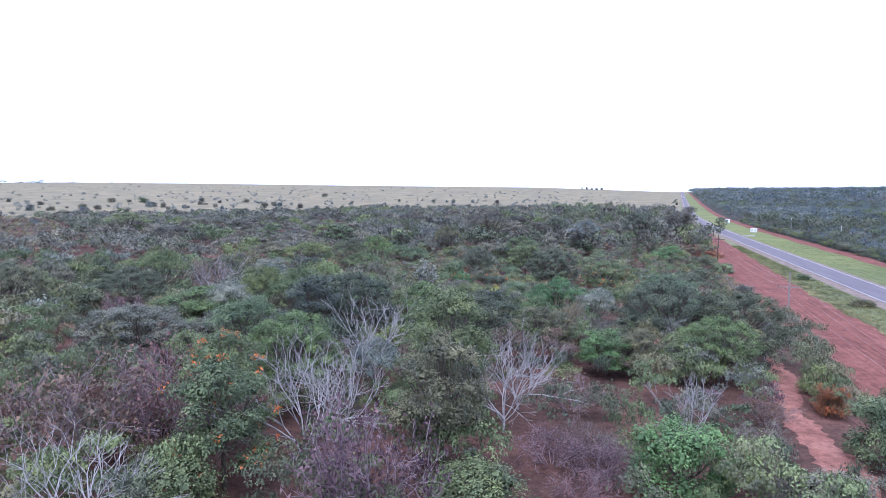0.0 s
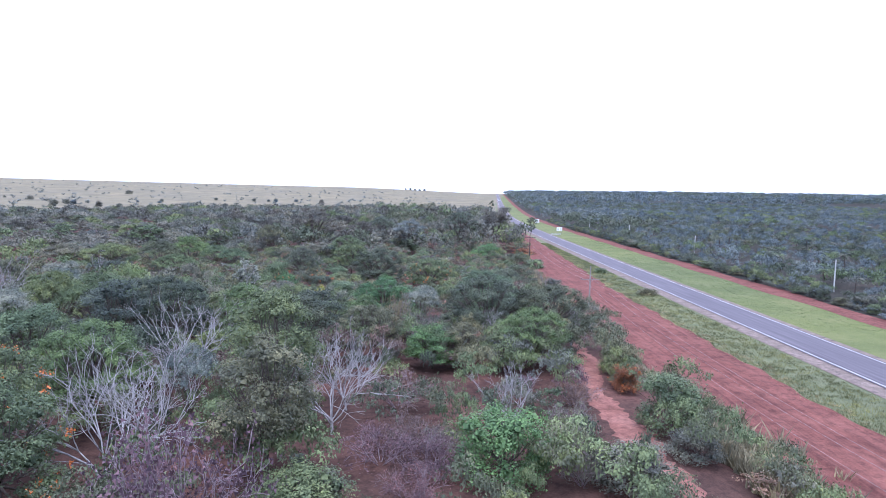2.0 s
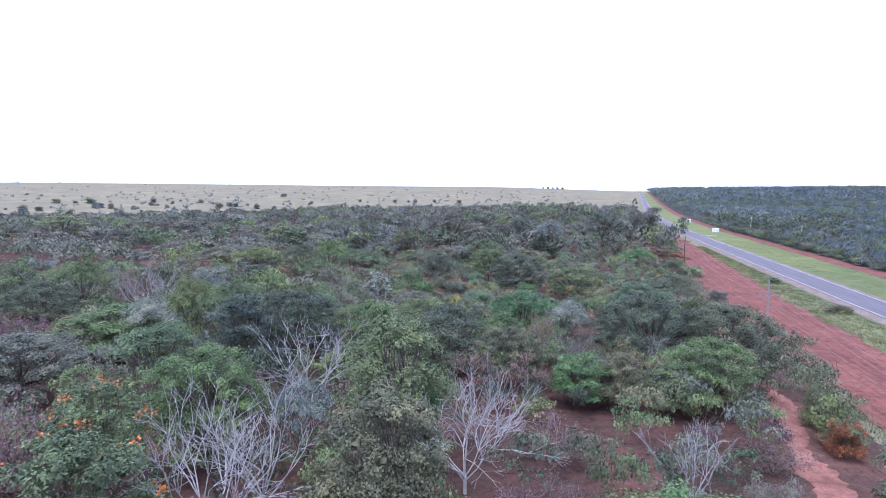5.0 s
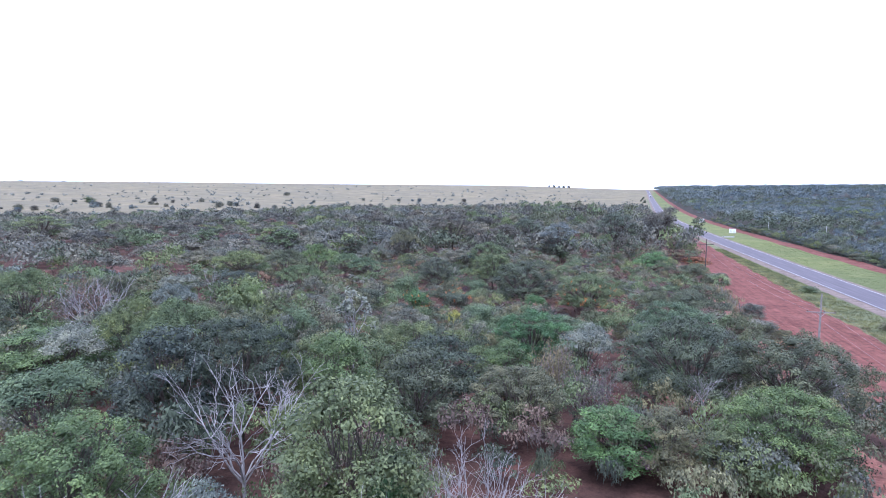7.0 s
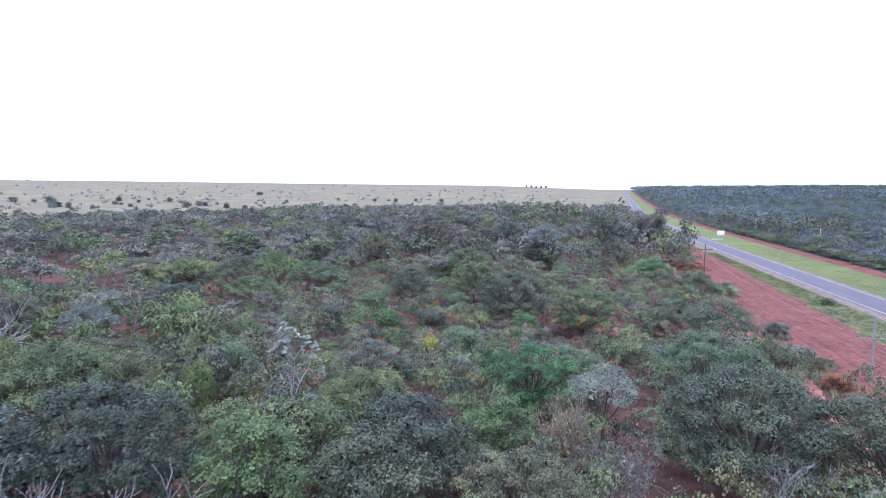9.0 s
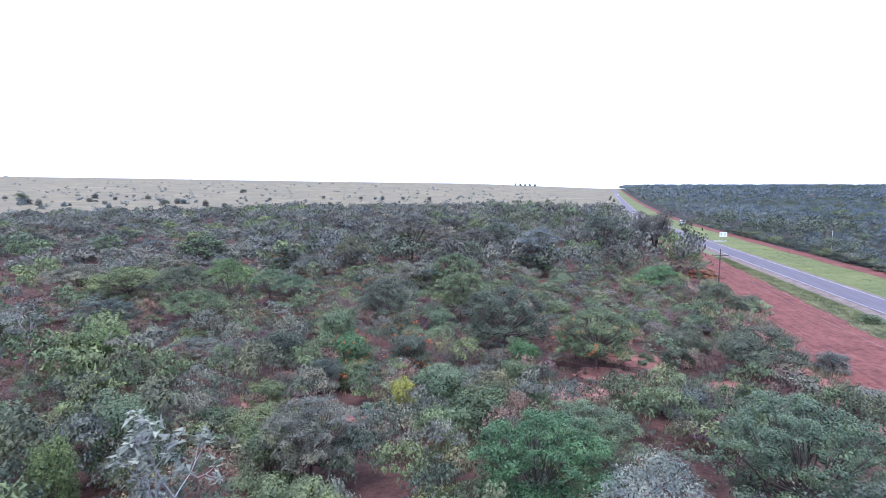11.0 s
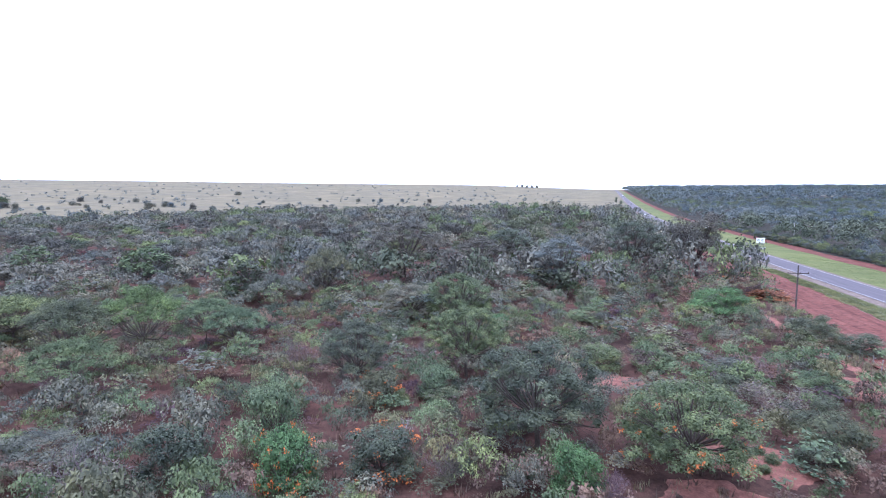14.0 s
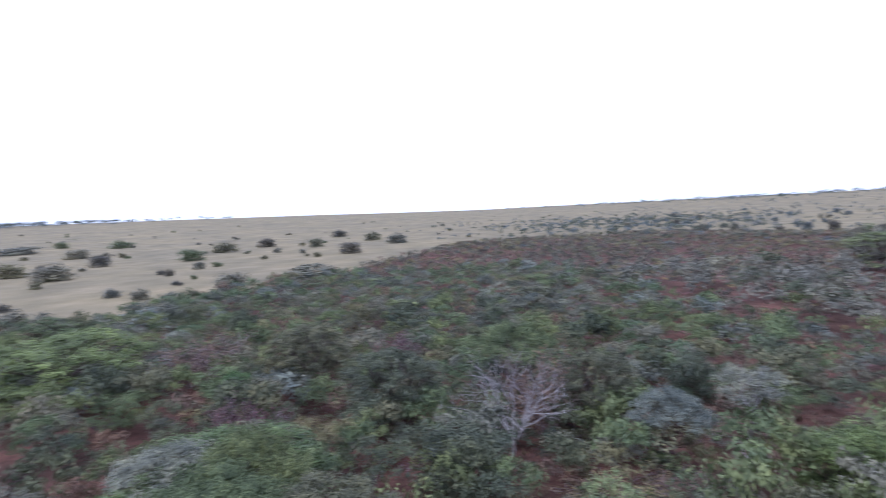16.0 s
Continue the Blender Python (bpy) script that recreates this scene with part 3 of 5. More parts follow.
def plant(kind, colour, x, y, h, r, group="trees of the scrub", flowers=""):
    """One plant with its foot at (x, y), of that height and crown radius."""
    i = CALLS[kind] = CALLS.get(kind, 0) + 1
    off = math.hypot(x - 3, y - min(max(y, -20), 73))
    variants = 4 if kind in ("broad", "bush", "twiggy", "bare") else 3
    wide = 0
    if kind in ("broad", "bush", "feather"):
        wide = 20 if off > 120 else 10 if r > 3.8 or (kind == "bush" and r > 1.1 * h) else 0
        if kind == "bush" and h > 1.1 * r and wide == 10:
            wide = 0
    pick_one = wide + i % (2 if wide == 10 else variants)
    parts, h0, r0 = shape(kind, pick_one)
    name, say = KINDS[kind]
    root = new(name)
    root.empty_display_size = 0.5
    root.matrix_basis = pose(x, y, float(height(x, y)) + 0.05, 0, 0, (i * 137.5) % 360)
    wide_by, tall_by = r / r0, h / h0
    # a crown keeps its proportions and is borne higher on a longer trunk
    up_by = min(tall_by, max(1.05 * wide_by, 0.78 * tall_by)) if kind in ("broad", "feather", "tall") else tall_by
    size = {"crown": pose(0, 0, h - up_by * h0) @ Matrix.Diagonal((wide_by, wide_by, up_by, 1))}
    size["flowers"] = size["crown"]
    whole = Matrix.Diagonal((wide_by, wide_by, tall_by, 1))
    words = say if kind == "bare" else SAY[colour] + " " + say
    tagged(root, words, name.replace("_", " "), group)
    for pname, me in parts:
        ob = new(pname, me)
        ob.parent = root
        ob.matrix_basis = size.get(pname, whole)
        if pname == "crown":
            ob.color = (*COLOURS[colour], 1)
    if flowers:
        key = ("flowers", kind, pick_one)
        if key not in SHAPES:
            rng = np.random.default_rng(40 + i)
            crown_me = [m for p, m in parts if p == "crown"][0]
            co = np.empty(len(crown_me.vertices) * 3, np.float32)
            crown_me.vertices.foreach_get("co", co)
            co = co.reshape(-1, 3)
            mid = co.mean(0)
            out = co[((co - mid) ** 2).sum(1) > np.percentile(((co - mid) ** 2).sum(1), 60)]
            seeds = out[rng.choice(len(out), 34)]
            p = np.repeat(seeds, 13, 0) * 1.02 + rng.normal(size=(34 * 13, 3)) * 0.13
            ln = rng.uniform(0.10, 0.2, len(p))
            SHAPES[key] = mesh_data("blossom", *quads(p, rng.normal(size=p.shape) + (0, 0, 0.5), rng.normal(size=p.shape), ln, ln * 0.9, rng), M_FLOWER)
        fl = new("blossom", SHAPES[key])
        fl.parent = root
        fl.matrix_basis = size["flowers"]
        tagged(fl, "clusters of orange blossom", kind="stuff")
    return root


M_FLOWER = plain_material("orange_petal", (0.5, 0.15, 0.04), 0.6, 0, 0.3)


def light_crown(rng, lobes_n, clusters, per, leaf, flat, core):
    """A unit clump, radius 1 and height 1, for growth that nobody could count."""
    lobes = dome_lobes(rng, lobes_n, 0.95, 0.5, flat, (0.4, 0.6))
    V, F = crown(rng, lobes, clusters, per, leaf, leaf * 0.8, bottom=-0.5, core=core)
    V[:, 2] *= 1.0 / np.percentile(V[:, 2], 99)
    return V, F


def flat_crown(rng, tufts, clusters, per, leaf, core):
    """A unit umbrella tree: flat tufts in one or two storeys over an open foot, with a thin forked stem."""
    lobes = []
    for i in range(tufts):
        a, d = i * 2.4 + rng.uniform(-0.4, 0.4), 0.92 * math.sqrt((i + 0.2) / tufts) * rng.uniform(0.8, 1.1)
        q = rng.uniform(0.22, 0.36)
        z = 0.9 - 0.28 * d * d - (0.3 if i % 4 == 3 else 0) + rng.normal() * 0.05
        lobes.append(((d * math.cos(a), d * math.sin(a), z * 2), (q, q, 0.13)))
    V, F = crown(rng, lobes, clusters, per, leaf, leaf * 0.8, 0.5, bottom=-0.2, core=core)
    V[:, 2] *= 0.5
    return V, F


def round_form(rng, tufts, clusters, per, leaf, core, low=0.3, flat=0.4, shell=(0.5, 1.05)):
    """A unit crown, radius 1 and height 1: tufts heaped over a dome above an open foot."""
    lobes = []
    for i in range(tufts):
        a, d = i * 2.4 + rng.uniform(-0.4, 0.4), 0.74 * math.sqrt((i + 0.25) / tufts) * rng.uniform(0.85, 1.15)
        q = rng.uniform(0.62, 1.05) / math.sqrt(tufts) + 0.08
        top = math.sqrt(max(0.04, 1 - 1.1 * d * d))
        z = low + (0.9 - low) * top - (rng.uniform(0.1, 0.3) if i % 3 == 2 else 0) + rng.normal() * 0.05
        lobes.append(((d * math.cos(a), d * math.sin(a), z), (q, q, q * flat)))
    return crown(rng, lobes, clusters, per, leaf, leaf * 0.75, 0.35, shell, bottom=-0.25, core=core, inner=0.12)


def growth(name, label, colour, pts, hs, rs, forms, seed, material=None, category="scrub"):
    """Many clumps joined into one mesh."""
    if not len(pts):
        return None
    rng = np.random.default_rng(seed)
    Vs, Fs, n = [], [], 0
    z = height(pts[:, 0], pts[:, 1])
    for (x, y), zz, h, r in zip(pts, z, hs, rs):
        V, F = forms[rng.integers(len(forms))]
        a = rng.uniform(0, 6.283)
        c, s = math.cos(a) * r, math.sin(a) * r
        W = np.stack([V[:, 0] * c - V[:, 1] * s + x, V[:, 0] * s + V[:, 1] * c + y, V[:, 2] * h + zz], 1)
        Vs.append(W), Fs.append(F + n)
        n += len(V)
    ob = mesh_object(name, np.concatenate(Vs), np.concatenate(Fs), material or M_LEAF)
    ob.color = (*COLOURS[colour], 1)
    tagged(ob, label, category, kind="stuff")
    return ob

def grove_patch(rng, cell, count, hs, rs, forms):
    """A few crowns strewn over a square of ground round the origin: places, heights, radii and the joined mesh."""
    p = (rng.random((count, 2)) - 0.5) * cell
    h = rng.uniform(*hs, count)
    r = h * rng.uniform(*rs, count)
    Vs, Fs, n = [], [], 0
    for (x, y), hh, rr in zip(p, h, r):
        V, F = forms[rng.integers(len(forms))]
        a = rng.uniform(0, 6.283)
        c, s = math.cos(a) * rr, math.sin(a) * rr
        Vs.append(np.stack([V[:, 0] * c - V[:, 1] * s + x, V[:, 0] * s + V[:, 1] * c + y, V[:, 2] * hh], 1))
        Fs.append(F + n)
        n += len(V)
    return p, h, r, mesh_data("grove", np.concatenate(Vs), np.concatenate(Fs), M_LEAF_FAR)


def groves(name, words, box, cell, layers, mix, count, hs, rs, forms, edge_forms, test, seed, category, tallness=None):
    """Woods out of many overlapping patches; a patch that crosses the wood's edge is trimmed crown by crown."""
    rng = np.random.default_rng(seed)
    patches = [grove_patch(rng, cell * 1.25, count, hs, rs, forms) for _ in range(6)]
    colours, weights = [c for c, _ in mix], np.array([w for _, w in mix])
    x0, x1, y0, y1 = box
    rest = {}
    for cx in np.arange(x0, x1, cell) + cell / 2:
        for cy in np.arange(y0, y1, cell) + cell / 2:
            for _ in range(layers):
                colour = colours[rng.choice(len(colours), p=weights / weights.sum())]
                p, h, r, me = patches[rng.integers(len(patches))]
                a, dx, dy = rng.uniform(0, 6.283), rng.uniform(-0.3, 0.3) * cell, rng.uniform(-0.3, 0.3) * cell
                c, s = math.cos(a), math.sin(a)
                q = np.stack([p[:, 0] * c - p[:, 1] * s + cx + dx, p[:, 0] * s + p[:, 1] * c + cy + dy], 1)
                ok = test(q[:, 0], q[:, 1])
                k = float(tallness(cx, cy)) if tallness else 1.0
                if ok.all():
                    ob = new(name, me)
                    ob.matrix_basis = pose(cx + dx, cy + dy, float(height(cx + dx, cy + dy)), 0, 0, math.degrees(a)) @ Matrix.Diagonal((1, 1, k, 1))
                    ob.color = (*COLOURS[colour], 1)
                    tagged(ob, SAY[colour] + " " + words, category, kind="stuff")
                elif ok.any():
                    rest.setdefault(colour, []).append((q[ok], h[ok] * k, r[ok]))
    for i, (colour, found) in enumerate(rest.items()):
        q, h, r = (np.concatenate([f[j] for f in found]) for j in range(3))
        growth(name, SAY[colour] + " " + words, colour, q, h, r, edge_forms, seed + i, M_LEAF_FAR, category)


# ---------------------------------------------------------------- growth past counting
FR = np.random.default_rng(11)
FINE = [round_form(FR, 9, 90, 5, 0.11, 0) for _ in range(7)]
MID = [round_form(FR, 8, 66, 4, 0.14, 0) for _ in range(7)]
LOW = [round_form(FR, 5, 34, 4, 0.18, 0, 0.2, 0.5) for _ in range(7)]
FLAT = [flat_crown(FR, 13, 50, 5, 0.13, 0.3) for _ in range(6)]
SPRIG = [light_crown(FR, 6, 48, 5, 0.1, 0.9, 0) for _ in range(6)]
COARSE = [light_crown(FR, 3, 18, 3, 0.28, 0.9, 0.4) for _ in range(5)]
SMALL = [round_form(FR, 11, 200, 5, 0.062, 0, 0.22, 0.42) for _ in range(7)]
DENSE = [round_form(FR, 12, 170, 5, 0.085, 0.3, 0.42, 0.36) for _ in range(6)]
ROUND = [round_form(FR, 8, 90, 4, 0.115, 0.3, 0.35, 0.4) for _ in range(6)]
# bare openings in the scrub: centre and half widths
OPEN = tuple((x, y, a * 0.8, b * 0.8) for x, y, a, b in ((26, 104, 9, 6), (25.5, 66, 4, 4), (-12, 101, 3, 2.5), (-3, 97, 4.5, 3), (34, 116, 5, 5), (54, 131, 4, 5), (28, 139, 4, 5), (-4, 120.5, 3, 2.5),
        (67, 202, 4, 7), (3, 33, 5, 3.5), (9.5, 36.5, 4, 3), (27, 110, 5, 4), (-16, 182, 6, 4), (38, 103, 5, 4)))
TRAIL = ((21.1, 0.4), (22.5, 9.7), (24.1, 19.8), (25.3, 27.2), (26.3, 34.1), (29.4, 41.1), (31.4, 46), (38.2, 67), (46, 92), (49, 102), (51, 111), (55, 125), (62, 155), (69, 195), (75, 220))


def on_bare(x, y):
    x, y = np.asarray(x, float), np.asarray(y, float)
    bare = np.zeros(x.shape, bool)
    for cx, cy, a, b in OPEN:
        bare |= ((x - cx) / a) ** 2 + ((y - cy) / b) ** 2 < 1.45
    tx = np.interp(y, [p[1] for p in TRAIL], [p[0] for p in TRAIL])
    return bare | ((abs(x - tx) < np.where(y < 62, 1.9, 2.0)) & (y > 0) & (y < 222))


# leafless trees that stand free of the undergrowth, with the reach of each
FREE = ((0.8, 28, 4.2), (-13.8, 20.1, 4.5), (-11.1, 24.9, 3.5), (14.8, 25.6, 2.6), (-12.2, 41.6, 4.2), (2.4, 33, 3.4), (21.9, 53, 3.2), (32.4, 52.4, 2.8), (-47.7, 88.3, 4.2), (6, 20.5, 8), (23.5, 13, 4))


def under_bare(x, y):
    x, y = np.asarray(x, float), np.asarray(y, float)
    free = np.zeros(x.shape, bool)
    for cx, cy, a in FREE:
        free |= np.hypot(x - cx, (y - cy + 1.2) * 0.8) < a * 0.72
    return free


def in_scrub(x, y):
    return ~under_bare(x, y) & (x > scrub_west(y)) & (x < near_line(y) + soil_left(y) - 1.5) & (y > -60) & (y < 555) & ~on_bare(x, y)


def scatter(rng, n, x0, x1, y0, y1, test):
    p = np.stack([rng.uniform(x0, x1, n), rng.uniform(y0, y1, n)], 1)
    return p[test(p[:, 0], p[:, 1])]


def dapple(p, seed, scale=0.02):
    """Slow variation from place to place, 0 to 1."""
    return np.array([0.5 + 0.5 * noise.noise((x * scale + seed, y * scale, seed * 1.7)) for x, y in p])


MIX = [("green", 0.2), ("dark", 0.26), ("grey", 0.15), ("olive", 0.12), ("brown", 0.09), ("purple", 0.09), ("blue", 0.07), ("pale", 0.06)]
SHARE = np.array([w for _, w in MIX]) / sum(w for _, w in MIX)
def far_side(x, y):
    return in_scrub(x, y) & ((y > 190) | ((x < -60) & (y > 148)) | (x < -205)) & ~((-x > 0.95 * (y - 60)) & (np.hypot(x - 6, y - 73) > 185))


def vigour(x, y):
    """Taller towards the road, lower on the open side."""
    return np.interp(x, [-300, -120, -20, 60], [0.75, 0.85, 1.0, 1.2]) * (0.8 + 0.4 * dapple([(x, y)], 3.0)[0])


# sage: green paled in its colour to stand for haze over far crowns
FARMIX = [("haze_sage", 0.38), ("grey", 0.14), ("green", 0.14), ("dusk", 0.18), ("dark", 0.16)]
groves("scrub_thicket", "crowns of the distant scrub", (-424, 136, 148, 330), 46, 7, FARMIX, 6, (4.2, 7.8), (0.5, 0.85), DENSE, MID, far_side, 210, "scrub", vigour)
groves("scrub_thicket", "crowns of the farthest scrub", (-424, 206, 330, 560), 60, 7, FARMIX, 8, (4.4, 8.2), (0.55, 0.9), ROUND, LOW, far_side, 220, "scrub", vigour)
groves("undergrowth", "low brush between the distant crowns", (-424, 136, 190, 380), 46, 4, [("grey", 1), ("dusk", 1), ("brown", 0.6), ("haze_sage", 1)], 16, (1.0, 2.6), (0.6, 1.0), LOW, LOW, far_side, 230, "scrub")
def west_side(x, y):
    return in_scrub(x, y) & (x < -58) & (y < 150) & (np.hypot(x - 6, y - 73) < 215)


WESTMIX = [("grey", 0.3), ("green", 0.22), ("pale", 0.16), ("silver", 0.12), ("olive", 0.08), ("dark", 0.07), ("brown", 0.05)]
groves("scrub_thicket", "young trees of the scrub towards the pasture", (-214, -58, -20, 150), 26, 10, WESTMIX, 5, (2.0, 4.8), (0.45, 0.75), SMALL, MID, west_side, 280, "scrub")
groves("undergrowth", "low brush towards the pasture", (-214, -58, -20, 150), 26, 8, [("grey", 1), ("brown", 0.6), ("pale", 1), ("olive", 0.6)], 9, (0.8, 2.0), (0.6, 1.0), LOW, LOW, west_side, 285, "scrub")
def dry_side(x, y):
    return in_scrub(x, y) & (-x > 0.95 * (y - 60)) & (np.hypot(x - 6, y - 73) > 180)


groves("scrub_thicket", "low dry brush towards the pasture", (-424, -140, 0, 330), 46, 9, [("grey", 0.4), ("olive", 0.2), ("dusk", 0.24), ("brown", 0.16)], 18, (0.9, 3.0), (0.6, 1.0), LOW, LOW, dry_side, 300, "scrub")
near_scrub = scatter(FR, 1700, -62, 80, 0, 200, in_scrub)
tall_here = np.interp(near_scrub[:, 1], [40, 95, 110, 160, 200], [1.3, 1.2, 1.0, 1.2, 1.4])
OPENER = np.array([0.1, 0.1, 0.22, 0.18, 0.2, 0.08, 0.02, 0.1])
brushy = near_scrub[:, 1] > 92 + 10 * np.sin(near_scrub[:, 0] * 0.2)
pick = np.where(brushy, FR.choice(len(MIX), len(near_scrub), p=OPENER), FR.choice(len(MIX), len(near_scrub), p=SHARE))
tall_here = tall_here * np.where(brushy & (near_scrub[:, 1] < 165), 0.95, 1.15)
for i, (colour, _) in enumerate(MIX):
    s = pick == i
    q, t = near_scrub[s], tall_here[s]
    up = (FR.random(len(q)) < np.interp(q[:, 1], [70, 135, 175], [0.0, 0.05, 0.45])) & (colour not in ("brown", "purple"))
    growth("undergrowth", SAY[colour] + " undergrowth between the trees", colour, q[~up], FR.uniform(0.8, 2.4, (~up).sum()) * t[~up], FR.uniform(0.9, 2.3, (~up).sum()) * np.sqrt(t[~up]) * np.where(q[~up, 1] < 60, 0.7, 1.0), FINE, 40 + i)
    growth("scrub_thicket", SAY[colour] + " flat-topped young trees over the scrub", colour, q[up], FR.uniform(3.0, 6.2, up.sum()), FR.uniform(1.6, 3.4, up.sum()), FLAT, 50 + i)

NEARMIX = [("green", 0.34), ("dark", 0.34), ("grey", 0.12), ("olive", 0.12), ("pale", 0.04), ("brown", 0.04)]
groves("undergrowth", "saplings crowding under the taller trees", (-76, 62, -4, 86), 17, 5, NEARMIX, 4, (1.6, 5.0), (0.38, 0.62), SMALL, SMALL, in_scrub, 290, "scrub")
OPENMIX = [("grey", 0.26), ("green", 0.24), ("pale", 0.16), ("dark", 0.12), ("olive", 0.1), ("brown", 0.12)]


def middle(x, y):
    return in_scrub(x, y) & (y > 84) & (y < 196) & (x > -62)


groves("undergrowth", "feathery shrubs of the open scrub", (-64, 64, 84, 196), 19, 7, OPENMIX, 4, (1.4, 4.0), (0.45, 0.75), SMALL, FINE, middle, 295, "scrub")
groves("scrub_thicket", "trees of the thicker scrub", (-112, -30, 30, 124), 24, 3, [("green", 0.4), ("dark", 0.3), ("olive", 0.15), ("grey", 0.15)], 3, (4.2, 6.6), (0.45, 0.65), DENSE, FINE, in_scrub, 310, "scrub")
low = scatter(FR, 3000, -190, 90, 30, 330, lambda x, y: in_scrub(x, y) & ((y > 88) | (x < -60)))
LOWMIX = (("brown", "brown"), ("purple", "purple"), ("grey", "grey"), ("pale", "pale"), ("straw", "straw"))
pick = FR.choice(5, len(low))
for i, (colour, _) in enumerate(LOWMIX):
    for near, forms in ((True, SPRIG), (False, LOW)):
        q = low[(pick == i) & (((low[:, 1] < 155) & (low[:, 0] > -75)) == near)]
        growth("undergrowth", SAY[colour] + " low brush over the open scrub floor", colour, q, FR.uniform(0.5, 1.8, len(q)), FR.uniform(0.7, 1.9, len(q)), forms, 90 + i, M_LEAF_SOFT)
behind = scatter(FR, 460, -70, 36, -50, 2, in_scrub)
for i, colour in enumerate(("green", "grey", "brown", "dark")):
    q = behind[i::4]
    growth("undergrowth", SAY[colour] + " undergrowth between the trees", colour, q, FR.uniform(1.0, 4.0, len(q)), FR.uniform(1.0, 2.6, len(q)), MID, 110 + i)

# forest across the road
# slate leaves carry the blue of distance haze in their colour
WOODS = [("dark", 0.12), ("blue", 0.24), ("green", 0.14), ("haze_slate", 0.5)]


def in_forest(x, y):
    return x > near_line(y) + 33


FR2 = np.random.default_rng(71)
y = FR2.uniform(40, 430, 430)
edge = np.stack([near_line(y) + FR2.uniform(29.6, 36, 430), y], 1)
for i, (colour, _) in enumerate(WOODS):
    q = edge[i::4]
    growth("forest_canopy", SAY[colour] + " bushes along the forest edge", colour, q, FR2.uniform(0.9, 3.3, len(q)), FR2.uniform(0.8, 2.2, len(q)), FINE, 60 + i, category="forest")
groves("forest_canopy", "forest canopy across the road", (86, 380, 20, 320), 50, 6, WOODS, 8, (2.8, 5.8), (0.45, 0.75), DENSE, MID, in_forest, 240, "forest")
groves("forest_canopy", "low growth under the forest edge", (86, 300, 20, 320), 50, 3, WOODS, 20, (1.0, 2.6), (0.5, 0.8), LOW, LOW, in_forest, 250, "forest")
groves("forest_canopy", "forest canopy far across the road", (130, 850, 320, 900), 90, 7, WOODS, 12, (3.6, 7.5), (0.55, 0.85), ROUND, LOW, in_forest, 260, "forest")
groves("forest_canopy", "forest canopy on the skyline", (230, 2000, 900, 2700), 240, 5, [("haze_slate", 0.6), ("blue", 0.4)], 24, (5.0, 15.0), (0.6, 1.0), LOW, LOW, in_forest, 270, "forest")

# far belts of trees: in the shallow valley to the west, and along the skyline; haze is put into their leaf colours
for label, n, a0, a1, r0, r1, hs, rs, seed in (("dark bluish belt of trees in a shallow valley", 760, 62, 7, 660, 130, (1.2, 5.0), (1.2, 4.5), 120), ("line of forest on the western skyline, haze put into its leaf colours", 260, 53, 9, 2050, 150, (3.0, 9.0), (5.0, 12.0), 121),
                                               ("line of forest beyond the pasture, haze put into its leaf colours", 190, 114, 6, 2100, 130, (5.0, 13.0), (6.0, 14.0), 122)):
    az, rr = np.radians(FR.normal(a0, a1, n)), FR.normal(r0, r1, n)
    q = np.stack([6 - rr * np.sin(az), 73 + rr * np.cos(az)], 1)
    for i, colour in enumerate(("haze_slate", "blue")):
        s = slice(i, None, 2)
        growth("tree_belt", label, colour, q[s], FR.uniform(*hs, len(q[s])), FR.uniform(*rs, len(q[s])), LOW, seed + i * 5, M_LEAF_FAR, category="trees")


# sandy openings and the footpath
def blob(name, cx, cy, a, b, lift, material, seed):
    rng = np.random.default_rng(seed)
    ang = np.linspace(0, 2 * np.pi, 49)[:-1]
    wob = 1 + 0.22 * np.sin(ang + rng.uniform(0, 6)) + 0.16 * np.sin(ang * 2 + rng.uniform(0, 6)) + 0.12 * np.sin(ang * 3 + rng.uniform(0, 6)) + 0.09 * np.sin(ang * 7 + rng.uniform(0, 6)) + 0.06 * np.sin(ang * 13 + rng.uniform(0, 6))
    V = [(cx, cy, lift + 0.05)]
    for s, dz in ((0.5, 0.04), (1.0, -0.02)):
        V += [(cx + a * s * w * math.cos(t), cy + b * s * w * math.sin(t), lift + dz) for t, w in zip(ang, wob)]
    V = np.array(V)
    V[:, 2] += height(V[:, 0], V[:, 1])
    i = np.arange(48)
    j = (i + 1) % 48
    tri = np.stack([np.zeros(48, int), 1 + i, 1 + j], 1)
    quad = np.stack([1 + i, 49 + i, 49 + j, 1 + j], 1)
    return mesh_object(name, V, [tri, quad], material, smooth=True)


for i, (cx, cy, a, b) in enumerate(OPEN):
    shade = M_LITTER if cy < 50 else M_SAND
    tagged(blob("bare_patch", cx, cy, a, b, 0.07 + 0.004 * i, shade, i), "bare reddish sand between the shrubs", "bare ground", kind="structure")
tlen = np.arange(0, 221, 0.5)
tx = np.interp(tlen, [p[1] for p in TRAIL], [p[0] for p in TRAIL])
tx = np.convolve(np.pad(tx, 10, mode="edge"), np.ones(21) / 21, "valid")
half = 0.95 + 0.3 * np.clip((48 - tlen) / 8, 0, 1) + 0.35 * np.sin(tlen * 0.31) + 0.25 * np.sin(tlen * 0.83 + 1)
cols = np.array([-1, -0.4, 0.4, 1.0])
TX = tx[:, None] + half[:, None] * cols
edge = np.random.default_rng(77).uniform(-0.3, 0.45, (len(tlen), 2))
TX[:, 0] -= edge[:, 0]
TX[:, 3] += edge[:, 1]
TZ = np.repeat(np.array([[-0.03, 0.05, 0.05, -0.03]]), len(tlen), 0) + height(TX, np.repeat(tlen[:, None], 4, 1))
ti = np.arange((len(tlen) - 1) * 4).reshape(-1, 4)[:, :-1].ravel()
